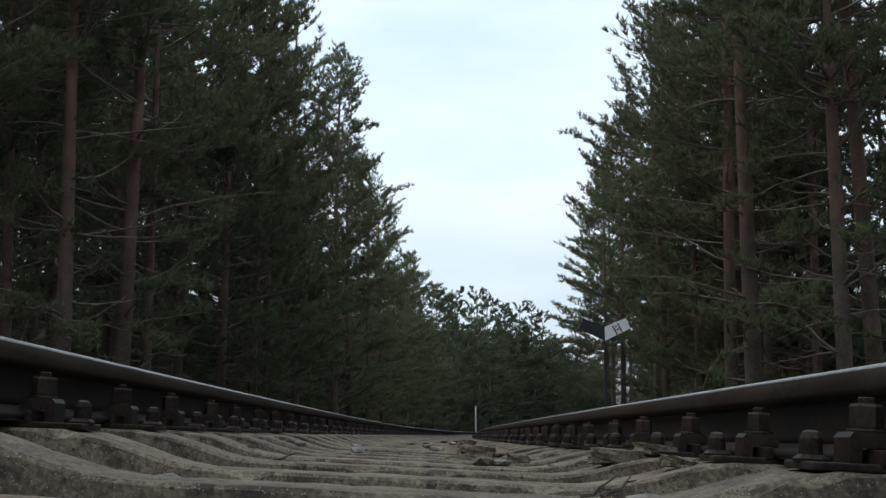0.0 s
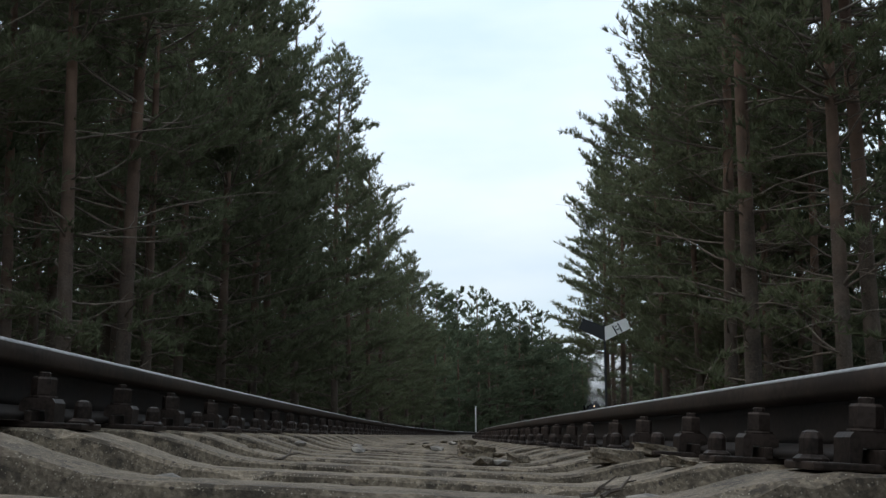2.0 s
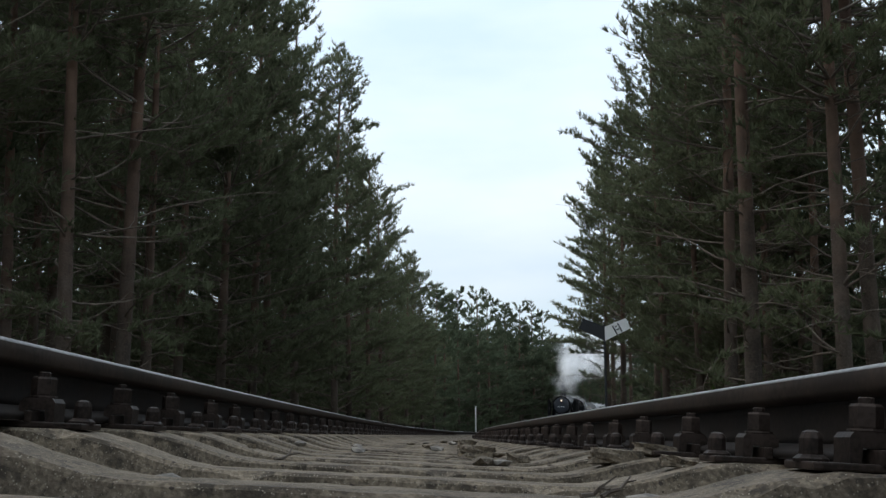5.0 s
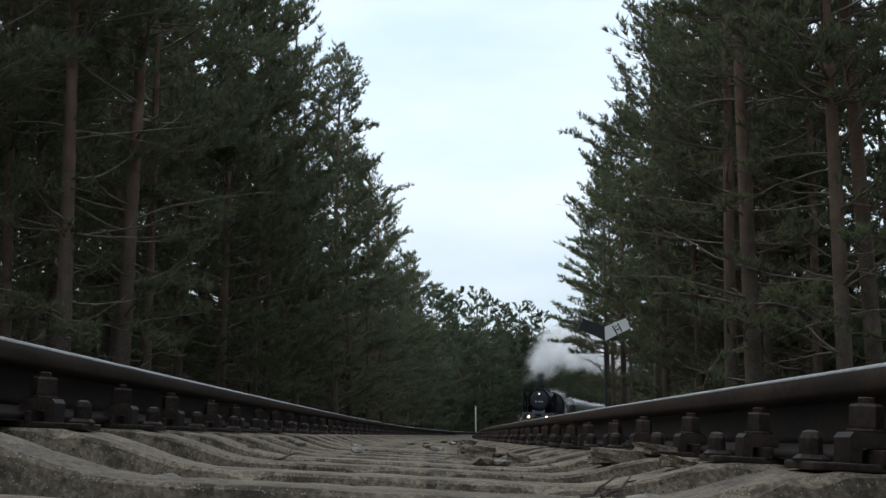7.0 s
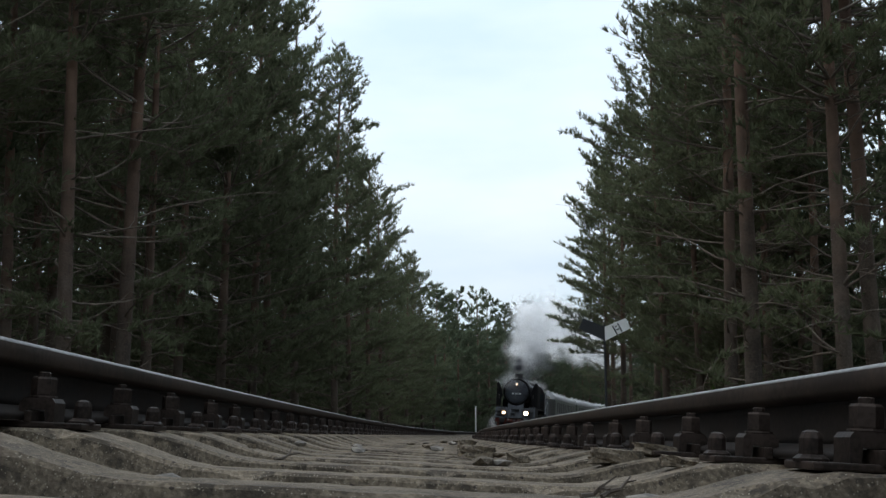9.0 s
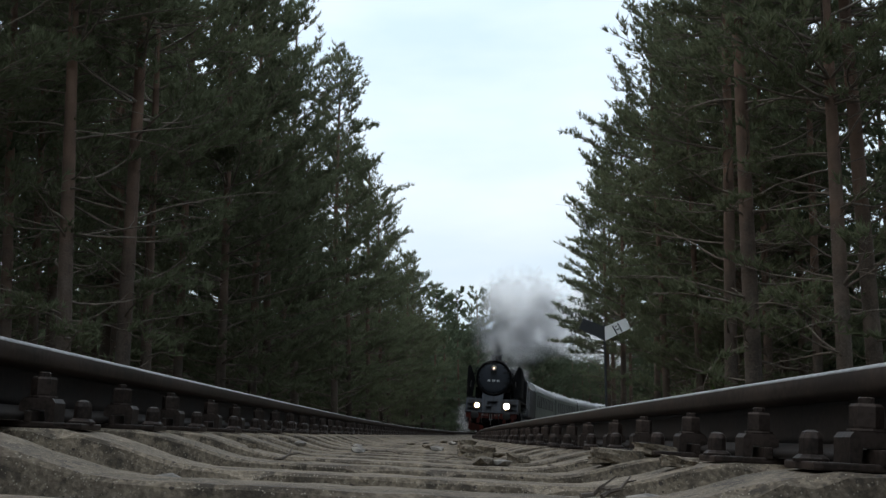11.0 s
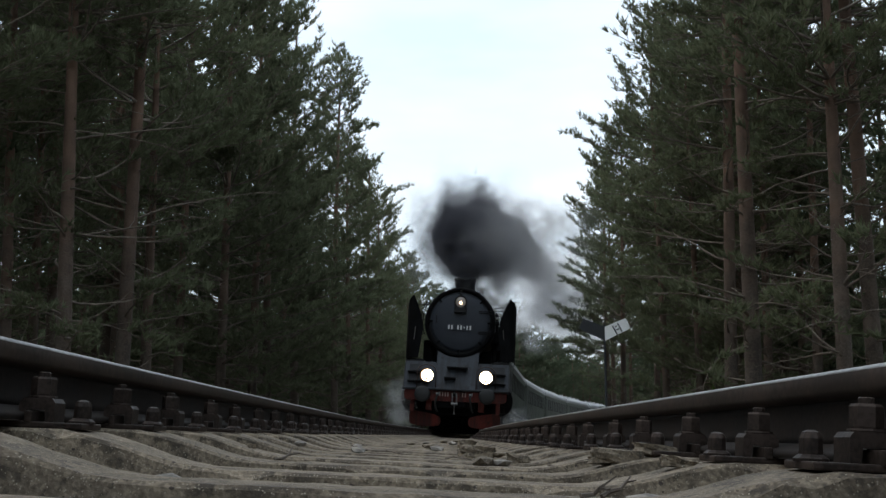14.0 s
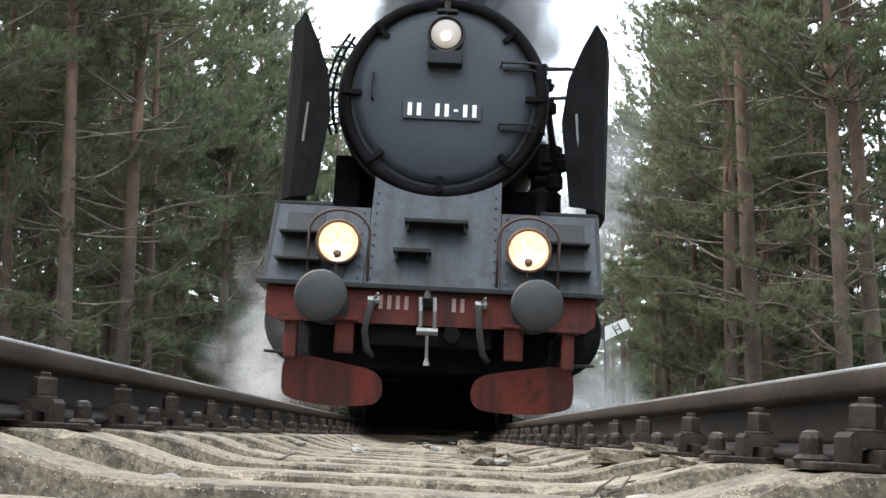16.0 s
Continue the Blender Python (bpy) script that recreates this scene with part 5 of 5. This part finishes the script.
def build_coach():
    """A passenger coach: body, rounded roof, windows in frames, doors, bogies."""
    root = new("passenger_coach")
    tagged(root, "dark green passenger coach with light grey roof", "railway coach", "coaches of the train")
    ln = 11.6
    bm = bmesh.new()
    box(bm, -1.42, 1.42, -ln, ln, 1.0, 3.30, 0.05)
    part("body", bm, COACH_GREEN, root)
    bm = bmesh.new()
    arc = [(1.45 * math.cos(a), 3.29 + 0.76 * math.sin(a) ** 0.8) for a in [math.pi * k / 14 for k in range(15)]]
    prism(bm, arc, -ln - 0.03, ln + 0.03)
    roof = part("roof", bm, COACH_ROOF, root)
    for y in (-8, -4, 0, 4, 8):
        bm = bmesh.new()
        lathe(bm, [(0.16, 4.0), (0.2, 4.1), (0.1, 4.18)], 10, centre=(0.35, y, 0), axis="Z")
        part("ventilator", bm, COACH_ROOF, roof)
    fr, pn = bmesh.new(), bmesh.new()
    box(fr, -0.015, 0.015, -0.55, 0.55, -0.45, 0.45, 0.01)
    box(pn, -0.02, 0.02, -0.48, 0.48, -0.38, 0.38, 0.0)
    fme, pme = mesh("window", fr, BLACK), mesh("pane", pn, GLASS)
    for sx in (-1, 1):
        for k in range(10):
            w = new("window", fme)
            w.parent = root
            w.location = (sx * 1.425, -8.55 + 1.9 * k, 2.55)
            p = new("pane", pme)
            p.parent = w
        for y in (-10.7, 10.7):
            bm = bmesh.new()
            box(bm, sx * 1.43 - 0.015, sx * 1.43 + 0.015, y - 0.4, y + 0.4, 1.1, 3.15, 0.01)
            part("door", bm, COACH_GREEN, root)
    for y in (-ln, ln):
        bm = bmesh.new()
        box(bm, -0.6, 0.6, y - 0.25, y + 0.25, 1.05, 3.2, 0.06)
        part("gangway", bm, HOSE, root)
    bm = bmesh.new()
    box(bm, -1.2, 1.2, -ln, ln, 0.75, 1.0, 0.02)
    part("underframe", bm, BLACK, root)
    bogie(root, -8.2)
    bogie(root, 8.2)
    return root


LOCO, LOCO_AXLES = build_loco()
TENDER, TENDER_AXLES = build_tender()
COACHES = [build_coach()]
for _ in range(4):
    COACHES.append(copy_thing(COACHES[0], Matrix.Identity(4)))


# ---- smoke and steam ----
def puff_mesh(name, seed, radius, flakes, size, mat):
    """A loose cloud of soft thin flakes in lumps, thickest in the middle; each flake thins out to its rim."""
    rs = np.random.RandomState(seed)
    lumps = rs.normal(0, 0.40 * radius, (9, 3))
    p = lumps[rs.randint(0, 9, flakes)] + rs.normal(0, 0.36 * radius, (flakes, 3))
    w = size * rs.uniform(0.55, 1.25, (flakes, 1))
    d = rs.normal(0, 1, (flakes, 3))
    d /= np.linalg.norm(d, axis=1, keepdims=True)
    e = np.cross(d, rs.normal(0, 1, (flakes, 3)))
    e /= np.linalg.norm(e, axis=1, keepdims=True)
    g = np.cross(d, e)
    rim = [p + (math.cos(a) * e + math.sin(a) * g) * w for a in [2 * math.pi * k / 7 for k in range(7)]]
    v = np.stack([p] + rim, axis=1).reshape(-1, 3)
    base = np.array([[0, 1 + k, 1 + (k + 1) % 7] for k in range(7)])
    tri = (base[None] + 8 * np.arange(flakes)[:, None, None]).reshape(-1, 3)
    ob = raw(name, v, tri, mat)
    me = ob.data
    at = me.attributes.new("thickness", "FLOAT", "POINT")
    at.data.foreach_set("value", np.tile(np.array([1.0] + [0.0] * 7, dtype=np.float32), flakes))
    bpy.data.objects.remove(ob)
    return me


PUFFS = {
    "steam": [puff_mesh("steam_puff", 60 + k, 0.95, 85, 0.70, STEAM) for k in range(3)],
    "grey": [puff_mesh("smoke_puff", 70 + k, 1.0, 60, 0.85, GREY_SMOKE) for k in range(3)],
    "jet": [puff_mesh("smoke_puff", 95 + k, 0.26, 60, 0.26, SMOKE) for k in range(2)],
    "wisp": [puff_mesh("steam_puff", 90 + k, 0.46, 100, 0.26, WISP) for k in range(2)],
    "dark": [puff_mesh("smoke_puff", 80 + k, 0.56, 80, 0.50, SMOKE) for k in range(3)],
}
LABELS = {"steam": "white puff of exhaust steam above the train", "grey": "thin grey puff of smoke above the train", "dark": "thick dark puff of coal smoke over the chimney"}
SPEED, START, SLOW = 12.167, 10.015, -0.1135


def front_at(t):
    """How far along the line the buffer faces are."""
    u = 16.0 - t
    return START + SPEED * u + SLOW * u * u / 2


def vehicle(s, half):
    """The pose of a vehicle on the curve, its middle s metres along, from its two bogies."""
    a, b = line(s - half * 0.65), line(s + half * 0.65)
    m = line(s)
    m.translation = (a.translation + b.translation) / 2
    return m


def build_puffs():
    rng = random.Random(17)
    made = []
    te = -2.6
    while te < 15.95:
        if te < 8.2:
            kinds = ("steam", "steam", "steam", "steam", "steam")
        elif te < 12.1:
            kinds = ("grey", "steam", "grey", "steam", "grey", "grey")
        elif te < 13.05:
            kinds = ("grey", "grey", "dark", "grey", "grey", "grey")
        else:
            kinds = ("dark", "dark", "dark", "dark", "dark", "dark", "dark", "grey", "grey", "grey")
        for i, kind in enumerate(kinds):
            ob = new("smoke_puff" if kind != "steam" else "steam_puff", PUFFS[kind][rng.randrange(3)])
            tagged(ob, LABELS[kind], "smoke" if kind != "steam" else "steam", "exhaust puffs", "stuff")
            a = rng.uniform(0, 6.28)
            made.append(dict(ob=ob, te=te + rng.uniform(0, 0.2), kind=kind, way=(math.cos(a), math.sin(a)), spread=rng.uniform(0.3, 1.75) if kind == "dark" else rng.uniform(0.8, 1.7 if te < 12.1 else 2.7),
                             rise=rng.uniform(0.9, 3.9) if kind == "dark" else (rng.uniform(2.2, 6.2) if kind == "steam" else rng.uniform(0.6, 3.4)), spin=rng.uniform(-1, 1), turn=rng.uniform(0, 6.28)))
        te += 0.30 if te < 12.1 else 0.20
    return made


def puff_pose(p, t):
    """Inside the closed cab until it leaves; then up with the blast, left hanging by the train, spreading and drifting."""
    age = t - p["te"]
    turn = Matrix.Rotation(p["turn"] + p["spin"] * 0.5 * max(age, 0), 4, "Z")
    if age <= 0:
        return line(front_at(t) + 12.8, 0, 2.8) @ turn
    m = line(front_at(p["te"]) + 2.35, 0.07, 3.1)
    up = 1.9 * min(age / 0.12, 1) + p["rise"] * (1 - math.exp(-age / 0.45)) + 0.35 * age
    on = -SPEED * 0.16 * (1 - math.exp(-age / 0.16))
    r = p["spread"] * (0.15 + 0.9 * (1 - math.exp(-age / 0.8)) + 0.42 * age) * (1 if age > 0.15 else age / 0.15)
    aside = (0.15 if p["kind"] == "dark" else 0.55) * age
    q = m.translation + Vector((p["way"][0] * r * 0.8 + aside, p["way"][1] * r + on, up))
    return Matrix.Translation(q) @ turn


EXHAUST = build_puffs()
BLAST = []
for k, z in enumerate((4.85, 5.05, 5.25, 5.50)):
    ob = new("smoke_puff", PUFFS["jet"][k % 2])
    tagged(ob, "narrow jet of dark smoke leaving the chimney", "smoke", "chimney blast", "stuff")
    BLAST.append((ob, z, k))
LOW_STEAM = []
for k, (x, y, z) in enumerate(((-1.50, 1.7, 0.95), (-1.55, 2.0, 0.45), (-1.52, 2.6, 1.15), (-1.60, 2.8, 0.25), (-1.62, 3.4, 0.6), (1.46, 1.9, 0.35), (1.52, 2.6, 0.25), (1.56, 3.4, 0.5), (1.62, 4.4, 0.3))):
    ob = new("steam_puff", PUFFS["wisp"][k % 2])
    tagged(ob, "white steam drifting low beside the cylinders", "steam", "cylinder steam", "stuff")
    LOW_STEAM.append((ob, x, y, z, k))

build_ballast()
build_loose_stones()
build_gap_stones()
build_sleepers()


# ---- what moves ----
def motions():
    times = [0.25 * k for k in range(65)]
    walk(LOCO, [(t, vehicle(front_at(t) + HALF, HALF)) for t in times])
    walk(TENDER, [(t, vehicle(front_at(t) + 2 * HALF + 5.0, 4.7)) for t in times])
    for i, c in enumerate(COACHES):
        walk(c, [(t, vehicle(front_at(t) + 2 * HALF + 10.2 + 12.0 + 24.0 * i, 12.0)) for t in times])
    ticks = [k / 15 for k in range(241)]
    for ob, y, r in LOCO_AXLES + TENDER_AXLES:
        walk(ob, [(t, Matrix.Translation((0, y, r)) @ Matrix.Rotation((front_at(0) - front_at(t)) / r, 4, "X")) for t in (ticks if r > 0.55 else [k / 30 for k in range(481)])])
    for p in EXHAUST:
        rows = {0.0, 16.0}
        k = 0.0
        while k < 16.0:
            if k < p["te"]:
                rows.add(k)
            elif k - p["te"] > 2.0 and abs(k - round(k)) < 0.01:
                rows.add(k)
            k += 0.25
        for d in (0.0, 0.1, 0.2, 0.3, 0.45, 0.65, 0.9, 1.2, 1.6, 2.0):
            if 0 < p["te"] + d < 16:
                rows.add(round((p["te"] + d) * FPS) / FPS)
        walk(p["ob"], [(t, puff_pose(p, t)) for t in sorted(rows)])
    for ob, z, k in BLAST:
        walk(ob, [(t, line(front_at(t) + 2.35 + 0.05 * k, 0.07 + 0.04 * math.sin(3.1 * t + k), z + 0.10 * math.sin(5.0 * t + 2 * k)) @ Matrix.Rotation(0.9 * t + k, 4, "Z")) for t in times])
    for ob, x, y, z, k in LOW_STEAM:
        walk(ob, [(t, line(front_at(t) + y + 0.35 * math.sin(t * 2.1 + k), x + 0.15 * math.sin(1.7 * t + 2 * k), z + 0.12 * math.sin(2.6 * t + k)) @ Matrix.Rotation(0.8 * t + k, 4, "Y")) for t in times])


motions()
